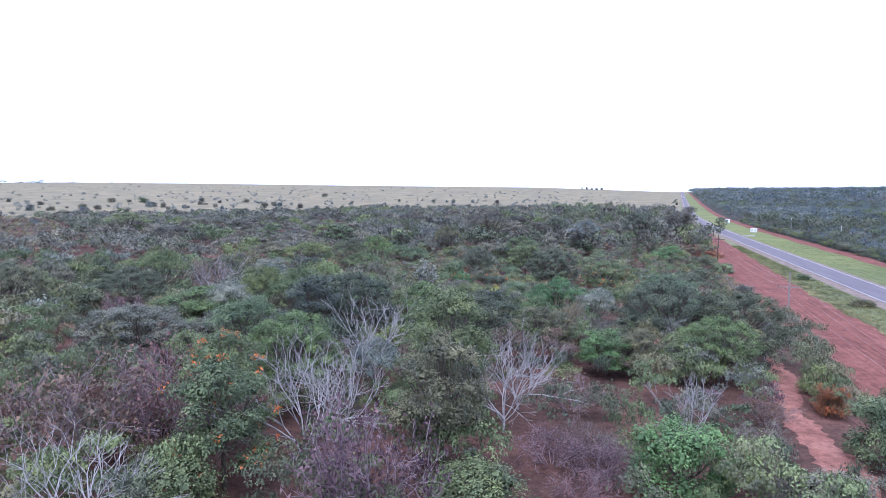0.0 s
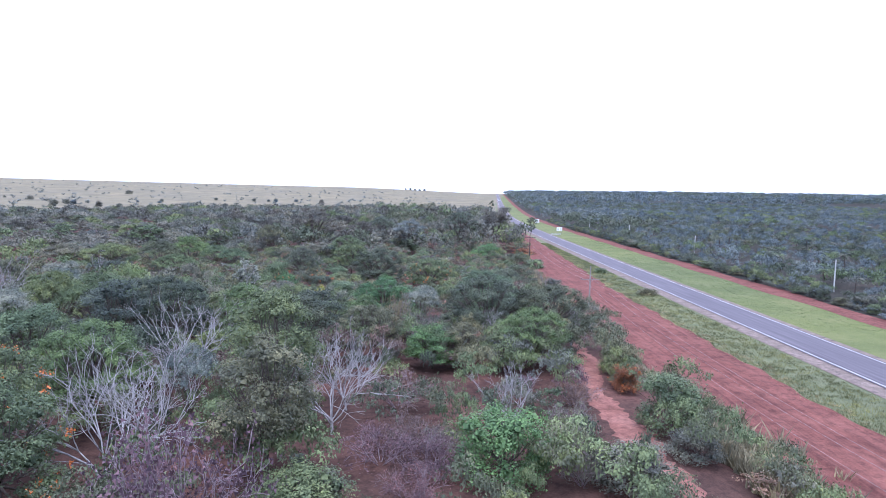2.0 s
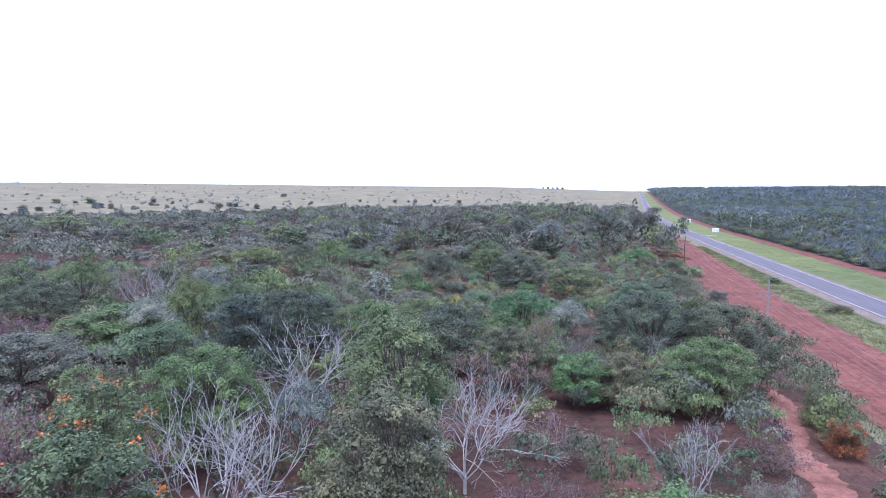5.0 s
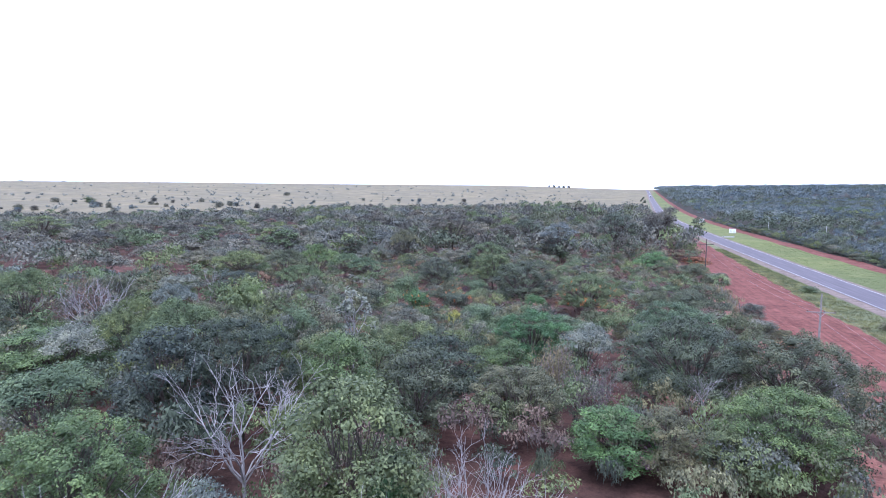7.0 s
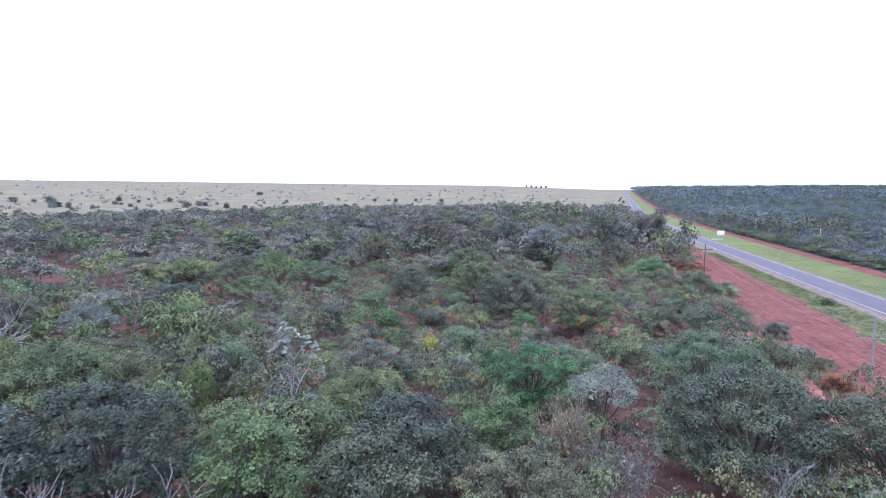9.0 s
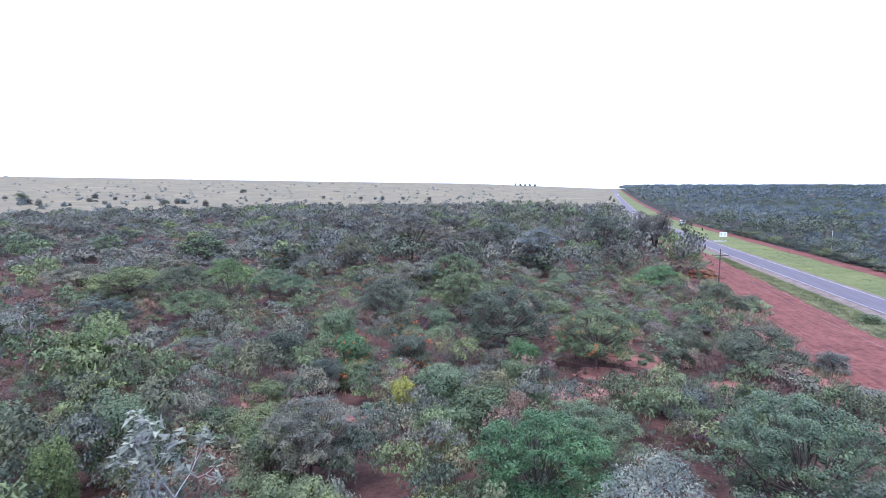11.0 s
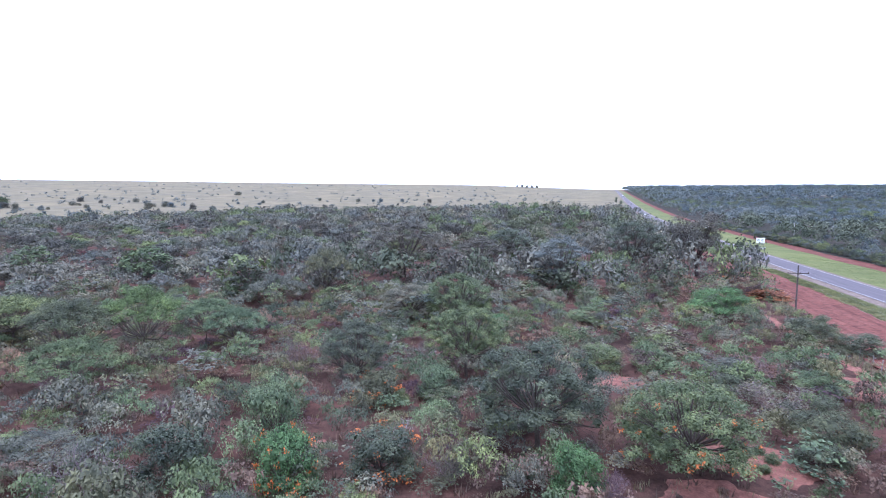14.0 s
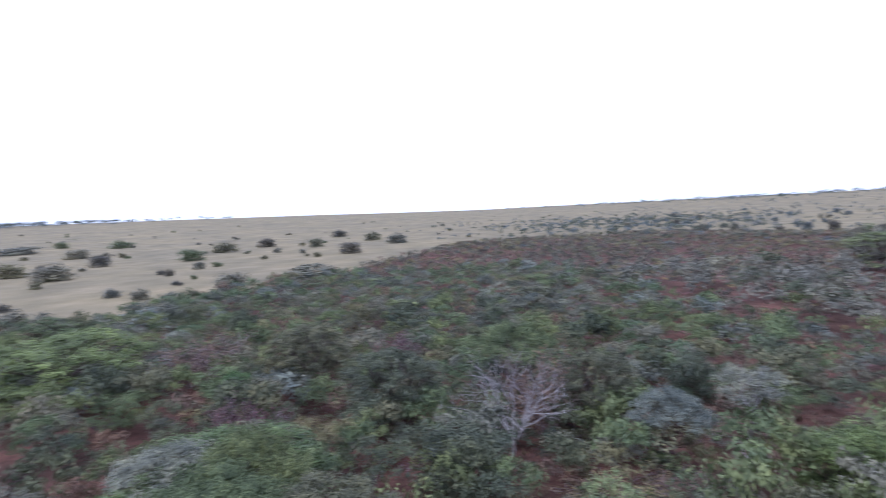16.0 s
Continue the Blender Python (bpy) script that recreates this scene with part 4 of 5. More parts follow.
trail = mesh_object("footpath", np.stack([TX, np.repeat(tlen[:, None], 4, 1), TZ + 0.06], -1).reshape(-1, 3), np.stack([ti, ti + 1, ti + 5, ti + 4], 1), M_SAND, smooth=True)
tagged(trail, "trodden pinkish sand footpath along the scrub", "footpath", kind="structure")

# ---------------------------------------------------------------- trees and shrubs of the scrub
plant("bush", "bright", 11.5, 17.9, 5.8, 3.7)
plant("twiggy", "purple", -8.0, 11.8, 8.7, 4.3)
plant("broad", "olive", -3.7, 20.0, 10.0, 3.1)
plant("bare", "grey", 0.8, 28.0, 8.4, 4.4)
plant("bare", "grey", -13.8, 20.1, 10.5, 4.9)
plant("bare", "grey", -11.1, 24.9, 9.2, 4.0)
plant("feather", "silver", -9.6, 27.7, 8.1, 2.1)
plant("broad", "green", -20.1, 23.0, 9.4, 2.7, flowers="orange")
plant("broad", "green", -17.8, 17.3, 8.8, 3.1, flowers="orange")
plant("twiggy", "purple", -23.6, 21.4, 8.8, 3.9)
plant("twiggy", "brown", -28.7, 18.0, 8.7, 5.7)
plant("twiggy", "purple", 3.9, 22.1, 2.8, 3.2)
plant("twiggy", "purple", 7.4, 19.2, 3.0, 2.6)
plant("twiggy", "brown", 6.2, 24.6, 2.6, 2.3)
plant("twiggy", "grey", 8.6, 23.2, 2.2, 1.8)
plant("twiggy", "purple", 5.0, 16.2, 2.4, 2.2)
plant("twiggy", "brown", 16.2, 22.4, 2.2, 1.8)
plant("twiggy", "grey", 16.6, 16.4, 2.6, 1.9)
plant("bush", "green", 31.7, 39.8, 3.7, 2.0)
plant("bush", "rust", 29.7, 33.9, 2.9, 1.5, flowers="orange")
plant("bush", "olive", 30.3, 35.2, 1.5, 2.1, flowers="orange")
plant("bush", "green", 28.1, 23.9, 5.4, 3.2)
plant("bare", "grey", 14.8, 25.6, 6.3, 2.8)
plant("bush", "green", -1.6, 15.0, 3.5, 3.4)
plant("bush", "grey", 26.9, 19.0, 2.5, 2.3)
plant("feather", "silver", -35.0, 61.7, 8.7, 3.2)
plant("feather", "pale", -26.7, 44.8, 8.4, 3.7)
plant("broad", "blue", -19.8, 47.8, 10.1, 3.5)
plant("broad", "dark", -15.6, 51.7, 10.2, 4.8)
plant("feather", "green", -26.9, 66.2, 9.9, 5.1)
plant("feather", "green", -32.0, 67.6, 10.0, 4.1)
plant("bare", "grey", -12.2, 41.6, 9.8, 4.5)
plant("broad", "green", -3.9, 31.3, 11.5, 3.5)
plant("broad", "lime", -17.5, 32.2, 8.7, 4.3)
plant("bush", "bright", -2.0, 30.8, 7.4, 1.6)
plant("bare", "grey", 2.4, 33.0, 8.8, 3.2)
plant("broad", "green", -10.4, 55.9, 8.1, 2.6)
plant("broad", "green", -3.0, 64.4, 8.1, 4.0)
plant("broad", "dark", 0.2, 58.0, 8.2, 3.7)
plant("broad", "green", -6.7, 58.0, 8.1, 3.4)
plant("broad", "lime", 6.6, 60.9, 6.9, 2.5)
plant("broad", "olive", 6.3, 50.4, 6.7, 3.9)
plant("twiggy", "straw", 10.7, 60.5, 7.1, 2.7)
plant("feather", "silver", 15.9, 68.4, 7.5, 3.0)
plant("broad", "bright", 11.0, 74.7, 7.6, 4.9)
plant("bush", "pale", 5.9, 96.8, 5.6, 3.2)
plant("broad", "pale", 27.1, 73.1, 8.9, 5.0)
plant("broad", "dark", 22.8, 58.5, 9.4, 6.0)
plant("broad", "dark", 30.6, 55.1, 8.3, 5.4)
plant("broad", "lime", 23.7, 43.6, 6.8, 4.5)
plant("broad", "green", 19.6, 42.6, 4.4, 2.2)
plant("broad", "olive", 15.7, 44.1, 5.3, 2.4)
plant("broad", "bright", 12.6, 45.2, 4.9, 3.1)
plant("bare", "grey", 21.9, 53.0, 6.1, 3.0)
plant("bare", "grey", 32.4, 52.4, 5.8, 3.4)
plant("broad", "olive", -26.3, 72.0, 8.8, 4.7)
plant("bush", "pale", -18.0, 82.8, 6.9, 3.0)
plant("bush", "blue", -7.1, 104.7, 3.9, 4.0)
plant("bush", "yellow", 2.4, 95.4, 4.8, 1.6)
plant("bush", "pale", 6.6, 97.4, 5.7, 3.6)
plant("bush", "green", 9.6, 92.7, 4.6, 3.6)
plant("broad", "pale", 16.5, 82.8, 5.4, 4.2)
plant("bush", "silver", 30.6, 96.9, 3.5, 3.4)
plant("bush", "dark", 37.9, 114.8, 2.6, 2.6)
plant("bush", "dark", 44.3, 106.6, 5.8, 6.2)
plant("broad", "green", 26.8, 114.2, 7.7, 5.6, flowers="orange")
plant("broad", "dark", 16.1, 120.4, 9.3, 6.1)
plant("bush", "bright", 16.8, 110.1, 5.0, 2.3)
plant("bush", "dark", 2.9, 114.7, 4.4, 3.2, flowers="orange")
plant("bush", "bright", -4.1, 112.9, 5.3, 2.7, flowers="orange")
plant("bush", "dark", -12.5, 113.7, 5.4, 3.2)
plant("broad", "blue", -0.8, 134.9, 8.2, 4.0)
plant("bush", "olive", 1.8, 131.0, 4.1, 2.8, flowers="orange")
plant("broad", "green", 11.7, 140.7, 8.6, 4.7)
plant("feather", "olive", -10.8, 188.8, 10.8, 5.2)
plant("feather", "dark", -34.3, 141.8, 9.5, 5.5)
plant("feather", "lime", -28.9, 147.9, 9.9, 5.5)
plant("feather", "green", -29.2, 131.9, 7.0, 5.7)
plant("feather", "pale", -18.4, 151.9, 6.3, 4.7)
plant("feather", "pale", -23.9, 156.5, 6.9, 4.4)
plant("bush", "pale", -6.4, 119.3, 7.4, 3.0)
plant("broad", "green", 12.5, 166.1, 8.9, 6.1)
plant("silver", "grey", 50.5, 203.4, 7.8, 4.9)
plant("broad", "blue", -41.7, 130.6, 5.7, 4.6)
plant("bush", "lime", -35.9, 115.9, 5.2, 3.6)
plant("broad", "green", -79.6, 210.9, 8.5, 5.0)
plant("feather", "grey", -24.2, 115.8, 3.4, 5.0)
plant("twiggy", "grey", -17.6, 110.8, 4.8, 3.5)
plant("tall", "dusk", 3.8, 214.8, 14.5, 8.7)
plant("feather", "green", -50.0, 200.7, 10.2, 6.0)
plant("bush", "lime", -32.7, 111.5, 6.3, 3.0)
plant("silver", "grey", -38.8, 106.2, 10.3, 3.1)
plant("feather", "silver", -42.4, 101.0, 7.6, 4.2)
plant("twiggy", "brown", -52.8, 93.3, 9.5, 5.1)
plant("feather", "green", -60.3, 92.9, 10.8, 5.1)
plant("bush", "grey", 53.1, 106.9, 2.8, 2.3)
plant("bush", "bright", 56.5, 167.3, 5.7, 6.9)
plant("bush", "dark", 59.7, 148.5, 4.3, 4.9)
plant("broad", "lime", -74.5, 41.4, 8.0, 10.1)
plant("bare", "grey", -47.7, 88.3, 11.0, 4.8)
plant("bush", "dark", -41.1, 82.5, 6.3, 4.3)
plant("broad", "lime", -39.6, 64.9, 7.0, 8.2)
plant("broad", "olive", -72.2, 69.6, 9.1, 5.4)
plant("broad", "dark", -58.6, 78.5, 8.1, 6.1)
plant("broad", "olive", -50.9, 97.8, 9.3, 4.5)
plant("feather", "silver", -45.7, 111.3, 8.3, 3.3)
plant("bush", "dark", -58.4, 112.8, 6.5, 3.1)
plant("bush", "lime", -33.2, 109.5, 7.1, 3.5)
plant("twiggy", "brown", -77.5, 54.8, 6.6, 7.4)
plant("twiggy", "purple", -51.2, 64.5, 6.0, 3.7)
plant("bush", "bright", -68.5, 61.2, 4.9, 2.2)
plant("broad", "green", -107.6, 25.6, 6.5, 5.1)
plant("bush", "green", -124.4, 87.0, 4.6, 4.7)
plant("feather", "grey", -205.1, 65.9, 7.0, 8.4)
plant("tall", "green", -142.0, 222.9, 11.0, 9.3)
plant("bush", "olive", -126.9, 118.0, 5.4, 5.6)
plant("broad", "grey", -38.7, 43.8, 7.0, 5.9)
plant("bare", "grey", -22.5, 8.0, 8.0, 4.8)
plant("bush", "lime", -28.2, 26.0, 5.0, 2.8)
plant("bush", "green", -19.2, 13.1, 4.5, 3.2)
plant("twiggy", "brown", 6.9, 33.3, 3.5, 3.4)
plant("bush", "grey", 47.2, 92.8, 3.1, 2.8)
plant("bush", "olive", 49.4, 90.5, 1.8, 2.1)
plant("bush", "rust", 75.4, 184.9, 2.2, 4.5)
plant("bush", "dark", 63.5, 144.5, 3.0, 3.3)
plant("bush", "dark", 40.8, 117.8, 4.5, 4.7)
plant("bush", "grey", 19.6, 15.2, 3.6, 3.0)
plant("twiggy", "grey", 19.5, 24.6, 3.0, 2.2)
plant("twiggy", "brown", 22.8, 31.1, 2.4, 2.4)
plant("twiggy", "grey", 16.8, 19.6, 2.5, 1.9)
plant("small", "straw", 31.5, 20.5, 1.5, 1.0)
plant("small", "green", 78.6, 134.1, 1.5, 1.9)
plant("broad", "grey", -4.1, 81.2, 6.5, 4.0)
plant("broad", "dark", -1.4, 50.5, 8.0, 3.4)
plant("twiggy", "grey", 13.6, 56.1, 6.5, 2.8)
plant("bush", "green", 14.6, 101.5, 5.0, 2.1)
plant("bush", "olive", 48.9, 94.1, 2.2, 1.9, flowers="orange")
plant("bush", "rust", 46.7, 84.0, 2.0, 2.0)
plant("broad", "lime", -7.3, 48.9, 9.5, 2.7)
plant("bush", "lime", -19.6, 76.5, 6.0, 1.7)
plant("bush", "green", -7.2, 81.2, 5.0, 2.6)
plant("bush", "silver", 15.1, 100.0, 3.0, 2.0)
plant("bush", "lime", 37.9, 98.1, 2.4, 1.9)
plant("bush", "lime", 37.6, 93.6, 2.4, 2.6)
plant("bush", "rust", 78.2, 205.9, 2.2, 3.3)
plant("bush", "brown", 74.9, 187.3, 3.1, 2.4)
plant("bush", "grey", 41.9, 137.2, 3.0, 3.9)
plant("bush", "pale", 49.2, 131.0, 2.4, 4.2)
plant("twiggy", "grey", 42.2, 127.9, 2.8, 4.3)
plant("twiggy", "brown", 45.6, 138.1, 2.8, 4.4)
plant("bush", "straw", -52.4, 157.1, 3.9, 3.8)
plant("bush", "green", -9.8, 88.6, 4.0, 2.9)
plant("bush", "bright", 18.4, 160.4, 4.0, 2.0)
plant("broad", "grey", 5.3, 169.9, 6.5, 5.9)
plant("twiggy", "brown", -7.7, 139.8, 5.0, 2.4)
plant("broad", "dark", -26.7, 190.1, 8.0, 3.9)
plant("feather", "grey", -62.9, 164.3, 6.5, 7.2)
plant("twiggy", "straw", 20.2, 97.8, 2.2, 2.6)
plant("twiggy", "brown", 24.2, 97.6, 2.2, 2.2)
plant("small", "silver", 28.4, 99.8, 1.7, 1.0)
plant("small", "pale", 30.4, 102.9, 1.7, 1.1)
plant("bush", "green", -3.3, 106.0, 3.5, 2.2, flowers="orange")
plant("bush", "dark", -59.6, 128.7, 3.7, 3.2)
plant("twiggy", "straw", -36.5, 93.1, 2.5, 4.6)
plant("twiggy", "brown", -36.4, 98.2, 3.0, 3.1)
plant("twiggy", "purple", -84.9, 81.7, 5.0, 4.7)
plant("bush", "dark", -128.6, 110.6, 4.0, 3.9)
plant("bush", "silver", -134.1, 36.0, 3.5, 8.7)
plant("feather", "silver", -138.4, 33.7, 4.0, 6.2)
plant("twiggy", "brown", -109.0, 124.8, 4.0, 5.2)
plant("bush", "pale", -93.5, 98.6, 4.0, 5.7)
plant("tall", "dark", 61.9, 223.3, 14.5, 7.6)
plant("tall", "haze_slate", 36.7, 196.4, 12.5, 6.2)
plant("tall", "dark", 31.7, 233.8, 11.5, 6.7)
plant("tall", "dusk", 21.5, 209.8, 11.0, 5.8)
plant("tall", "green", 2.7, 220.3, 10.5, 5.4)
plant("broad", "grey", 35.3, 198.9, 8.0, 4.8)
plant("small", "olive", 71.0, 98.0, 1.6, 2.3)
plant("bush", "green", -11.6, 100.2, 3.0, 2.2)
plant("feather", "grey", -19.5, 183.7, 6.5, 6.1)
plant("bush", "pale", 7.9, 132.9, 4.0, 2.6)
plant("bush", "green", 28.8, 143.1, 3.5, 3.0)
plant("bush", "grey", 38.7, 149.3, 3.2, 4.3)
plant("bush", "pale", 34.4, 168.1, 3.0, 4.4)
plant("bush", "green", -14.0, 90.6, 3.5, 2.9)
plant("bush", "grey", 0.4, 92.2, 2.5, 2.2)
plant("bush", "pale", 35.6, 143.7, 3.0, 3.0)
plant("twiggy", "straw", 29.5, 159.0, 2.5, 3.4)
plant("bush", "blue", -28.3, 97.3, 5.0, 3.1)
plant("feather", "green", -49.9, 155.8, 7.5, 8.0)

# shrubs out on the pasture
plant("small", "grey", -281.4, -44.2, 7.0, 8.8, "shrubs on the pasture")
plant("small", "olive", -312.5, -74.1, 7.0, 7.2, "shrubs on the pasture")
plant("small", "dusk", -361.1, -52.3, 6.9, 6.0, "shrubs on the pasture")
plant("small", "grey", -190.1, 16.7, 3.2, 2.8, "shrubs on the pasture")
plant("small", "green", -371.5, -6.5, 7.0, 7.4, "shrubs on the pasture")
plant("small", "grey", -301.1, 11.1, 3.6, 3.1, "shrubs on the pasture")
plant("small", "olive", -449.8, -0.0, 7.0, 9.7, "shrubs on the pasture")
plant("small", "dusk", -496.3, 23.2, 7.0, 7.4, "shrubs on the pasture")
plant("small", "grey", -192.6, 42.1, 6.4, 5.5, "shrubs on the pasture")
plant("small", "green", -622.5, -121.5, 7.0, 12.0, "shrubs on the pasture")
plant("small", "grey", -467.6, -103.5, 7.0, 9.2, "shrubs on the pasture")
plant("small", "olive", -453.4, 62.4, 6.8, 5.9, "shrubs on the pasture")
plant("small", "dusk", -627.3, 81.2, 7.0, 7.5, "shrubs on the pasture")
plant("small", "grey", -587.7, -195.2, 7.0, 17.8, "shrubs on the pasture")
plant("small", "green", -676.5, -193.8, 7.0, 7.4, "shrubs on the pasture")
plant("small", "grey", -449.3, 119.7, 7.0, 8.4, "shrubs on the pasture")
plant("small", "olive", -518.5, 107.8, 7.0, 7.2, "shrubs on the pasture")
plant("small", "dusk", -357.6, 83.7, 7.0, 6.6, "shrubs on the pasture")
plant("small", "grey", -145.8, 2.0, 4.4, 3.9, "shrubs on the pasture")
plant("small", "green", -409.9, 725.8, 7.0, 6.1, "shrubs on the pasture")
plant("small", "grey", -444.8, 716.3, 6.2, 5.4, "shrubs on the pasture")
plant("small", "olive", -370.1, 546.3, 4.8, 4.2, "shrubs on the pasture")
plant("small", "dusk", -340.6, 616.8, 5.5, 4.8, "shrubs on the pasture")
plant("small", "grey", -272.7, 1091.5, 6.8, 5.9, "shrubs on the pasture")

# more shrubs dotted over the pasture
PR = np.random.default_rng(5)
far_shrubs = []
for n in range(760):
    az, r = radians(PR.uniform(-14, 62)), 420 * (2100 / 420) ** PR.uniform(0, 1)
    x, y = -r * math.sin(az), 60 + r * math.cos(az)
    if (in_scrub(x, y) or x > near_line(y) - 20 or x > -60 and y < 580 or y < 560 and x > -190):
        continue
    s = PR.uniform(1.3, 4.0)
    if r > 850 or n > 300:
        far_shrubs.append((x, y, s * 1.5, s))
        continue
    plant("small", ("dusk", "haze_slate", "grey", "grey")[n % 4], x, y, s * PR.uniform(1.0, 1.8), s, "shrubs on the pasture")
for n in range(130):
    az, r = radians(PR.uniform(62, 122)), 190 * (1300 / 190) ** PR.uniform(0, 1)
    x, y = -r * math.sin(az), 60 + r * math.cos(az)
    if in_scrub(x, y) or (az < radians(88) and r < 460):
        continue
    s = PR.uniform(0.9, 3.0)
    plant("small", ("grey", "olive", "dusk", "green")[n % 4], x, y, s * PR.uniform(0.8, 1.3), s, "shrubs on the pasture")
fs = np.array(far_shrubs)
growth("distant_shrubs", "haze-blued green shrubs dotted over the far pasture", "haze_slate", fs[:, :2], fs[:, 2], fs[:, 3], COARSE, 77, category="shrubs")
for n in range(8):
    y = 520 + 95 * n
    plant("small", "dark", float(near_line(y)) - PR.uniform(9, 16), y, PR.uniform(2, 5), PR.uniform(1.4, 2.8), "shrubs beside the road")
for n in range(5):
    plant("small", "dusk", 405 + 17 * n, 2380 - 8 * n, PR.uniform(6, 10), PR.uniform(3, 6), "trees on the skyline")
for n in range(50):
    x, y = PR.uniform(-50, 58), PR.uniform(90, 172)
    if not in_scrub(x, y):
        continue
    s = PR.uniform(0.9, 1.9)
    plant("bare" if n % 6 == 0 else "twiggy", ("brown", "grey", "olive", "straw", "purple")[n % 5], x, y, s * PR.uniform(1.3, 2.0), s, "dry shrubs of the open scrub")
for n in range(34):
    cx, cy, a, b = OPEN[(0, 0, 11, 13, 4)[n % 5]]
    d, w = PR.uniform(0.15, 1.0), PR.uniform(0, 6.283)
    s = PR.uniform(0.25, 0.75)
    plant("small", ("straw", "grey", "brown", "olive", "green")[n % 5], cx + a * d * math.cos(w), cy + b * d * math.sin(w), s * PR.uniform(0.9, 1.5), s, "seedlings on the bare sand")
plant("silver", "silver", -8.3, 65.3, 11.8, 2.8)
plant("spreading", "dusk", 76.0, 217.5, 15.5, 9.8, "trees beside the road")
plant("tall", "dark", 124.0, 303.0, 8.5, 3.4, "trees beside the road")
for x, y, h in ((131, 128, 6.5), (137, 136, 6), (148, 150, 6.5), (158, 190, 7), (176, 208, 6.5), (152, 232, 6.5), (171, 262, 7), (128, 110, 6), (122, 104, 5.5), (190, 240, 7)):
    plant("palm", "grey" if h > 6.4 else "pale", x, y, h, 2.6, "palms at the forest edge")
for n in range(34):
    y = PR.uniform(70, 300)
    plant("palm", ("grey", "pale", "haze_slate")[n % 3], float(near_line(y)) + PR.uniform(38, 120), y, PR.uniform(4.8, 7.5), PR.uniform(2.2, 3.2), "palms at the forest edge")
for n in range(64):
    y = 64 + 4.6 * n
    plant("bush", ("dark", "blue", "green", "grey", "olive")[n % 5], float(near_line(y)) + PR.uniform(30.8, 35), y, PR.uniform(1.6, 3.6), PR.uniform(1.4, 3.0), "bushes at the forest edge")

# ---------------------------------------------------------------- power line
M_WOOD = bark_material("weathered_pole_wood", (0.16, 0.14, 0.13), (0.34, 0.31, 0.29))
M_DARKWOOD = bark_material("dark_pole_wood", (0.05, 0.04, 0.04), (0.13, 0.11, 0.10))
M_CONCRETE = plain_material("pale_concrete", (0.48, 0.47, 0.45), 0.9, 0, 0.2)
M_PORCELAIN = plain_material("brown_porcelain", (0.09, 0.05, 0.04), 0.25, 0, 0.1)
M_STEEL = plain_material("galvanised_steel", (0.4, 0.4, 0.41), 0.4, 0.8, 0.15)
M_WIRE = plain_material("aluminium_wire", (0.42, 0.41, 0.41), 0.45, 0.6, 0.1)
LINE_TURN = -14.5


def utility_pole(x, y, h, arm_z, wood, words, half=1.75):
    root = new("utility_pole")
    root.matrix_basis = pose(x, y, float(height(x, y)) + 0.1, 0, 0, LINE_TURN)
    tagged(root, words, "utility pole", "poles of the power line")
    part("post", cone_bm(0.16, 0.10, h + 0.5, (0, 0, -0.5), 12), wood, root)
    part("crossarm", box_bm(half * 2, 0.10, 0.13, (0, -0.15, arm_z), 0.012), wood, root)
    for s in (-1, 1):
        bm = box_bm(0.04, 0.02, 0.75, (0, 0, 0), 0)
        bmesh.ops.transform(bm, matrix=pose(s * 0.27, -0.21, arm_z - 0.3, 0, s * 42, 0), verts=bm.verts)
        part("brace", bm, M_STEEL, root)
    for ix in (-half + 0.1, 0.36, half - 0.1):
        bm = cone_bm(0.05, 0.05, 0.08, (ix, -0.15, arm_z + 0.07), 8)
        for z, r in ((0.12, 0.085), (0.19, 0.07), (0.25, 0.05)):
            bmesh.ops.create_cone(bm, cap_ends=True, segments=10, radius1=r, radius2=r * 0.6, depth=0.07, matrix=Matrix.Translation((ix, -0.15, arm_z + z)))
        part("insulator", bm, M_PORCELAIN, root)
    return root


POLES = ((28.8, -3.0, 7.9, 5.4), (51.0, 85.0, 7.9, 5.4), (73.0, 173.2, 8.1, 6.7), (95.2, 261.0, 8.0, 6.7))
utility_pole(*POLES[0], M_WOOD, "weathered grey wooden pole with a crossarm on red soil")
utility_pole(*POLES[1], M_WOOD, "weathered grey wooden pole with a crossarm on red soil")
utility_pole(*POLES[2], M_DARKWOOD, "dark wooden pole with a short crossarm beside bushes")
utility_pole(*POLES[3], M_WOOD, "thin grey wooden pole beyond the tall tree")
for a, b in zip(POLES, POLES[1:]):
    for ix in (-1.65, 0.36, 1.65):
        c, s = math.cos(radians(LINE_TURN)), math.sin(radians(LINE_TURN))
        p0 = np.array((a[0] + ix * c + 0.15 * s, a[1] + ix * s - 0.15 * c, a[3] + 0.4))
        p1 = np.array((b[0] + ix * c + 0.15 * s, b[1] + ix * s - 0.15 * c, b[3] + 0.4))
        pts = [p0 + (p1 - p0) * u - (0, 0, 4 * 1.5 * u * (1 - u)) for u in np.linspace(0, 1, 25)]
        tagged(mesh_object("overhead_wire", *tube_path(pts, 0.006), M_WIRE), "thin bare aluminium wire slung between the poles", "wire", "wires of the power line")
for y in (98, 175, 250, 330):
    x = float(near_line(y)) + 42
    root = new("concrete_post")
    root.matrix_basis = pose(x, y, 0.0, 0, 0, LINE_TURN)
    tagged(root, "slim pale concrete post among the forest edge trees", "utility pole", "posts across the road")
    part("post", cone_bm(0.17, 0.11, 8.0, (0, 0, -0.4), 10), M_CONCRETE, root)
    part("crossarm", box_bm(1.5, 0.1, 0.12, (0, 0, 7.1), 0.01), M_WOOD, root)

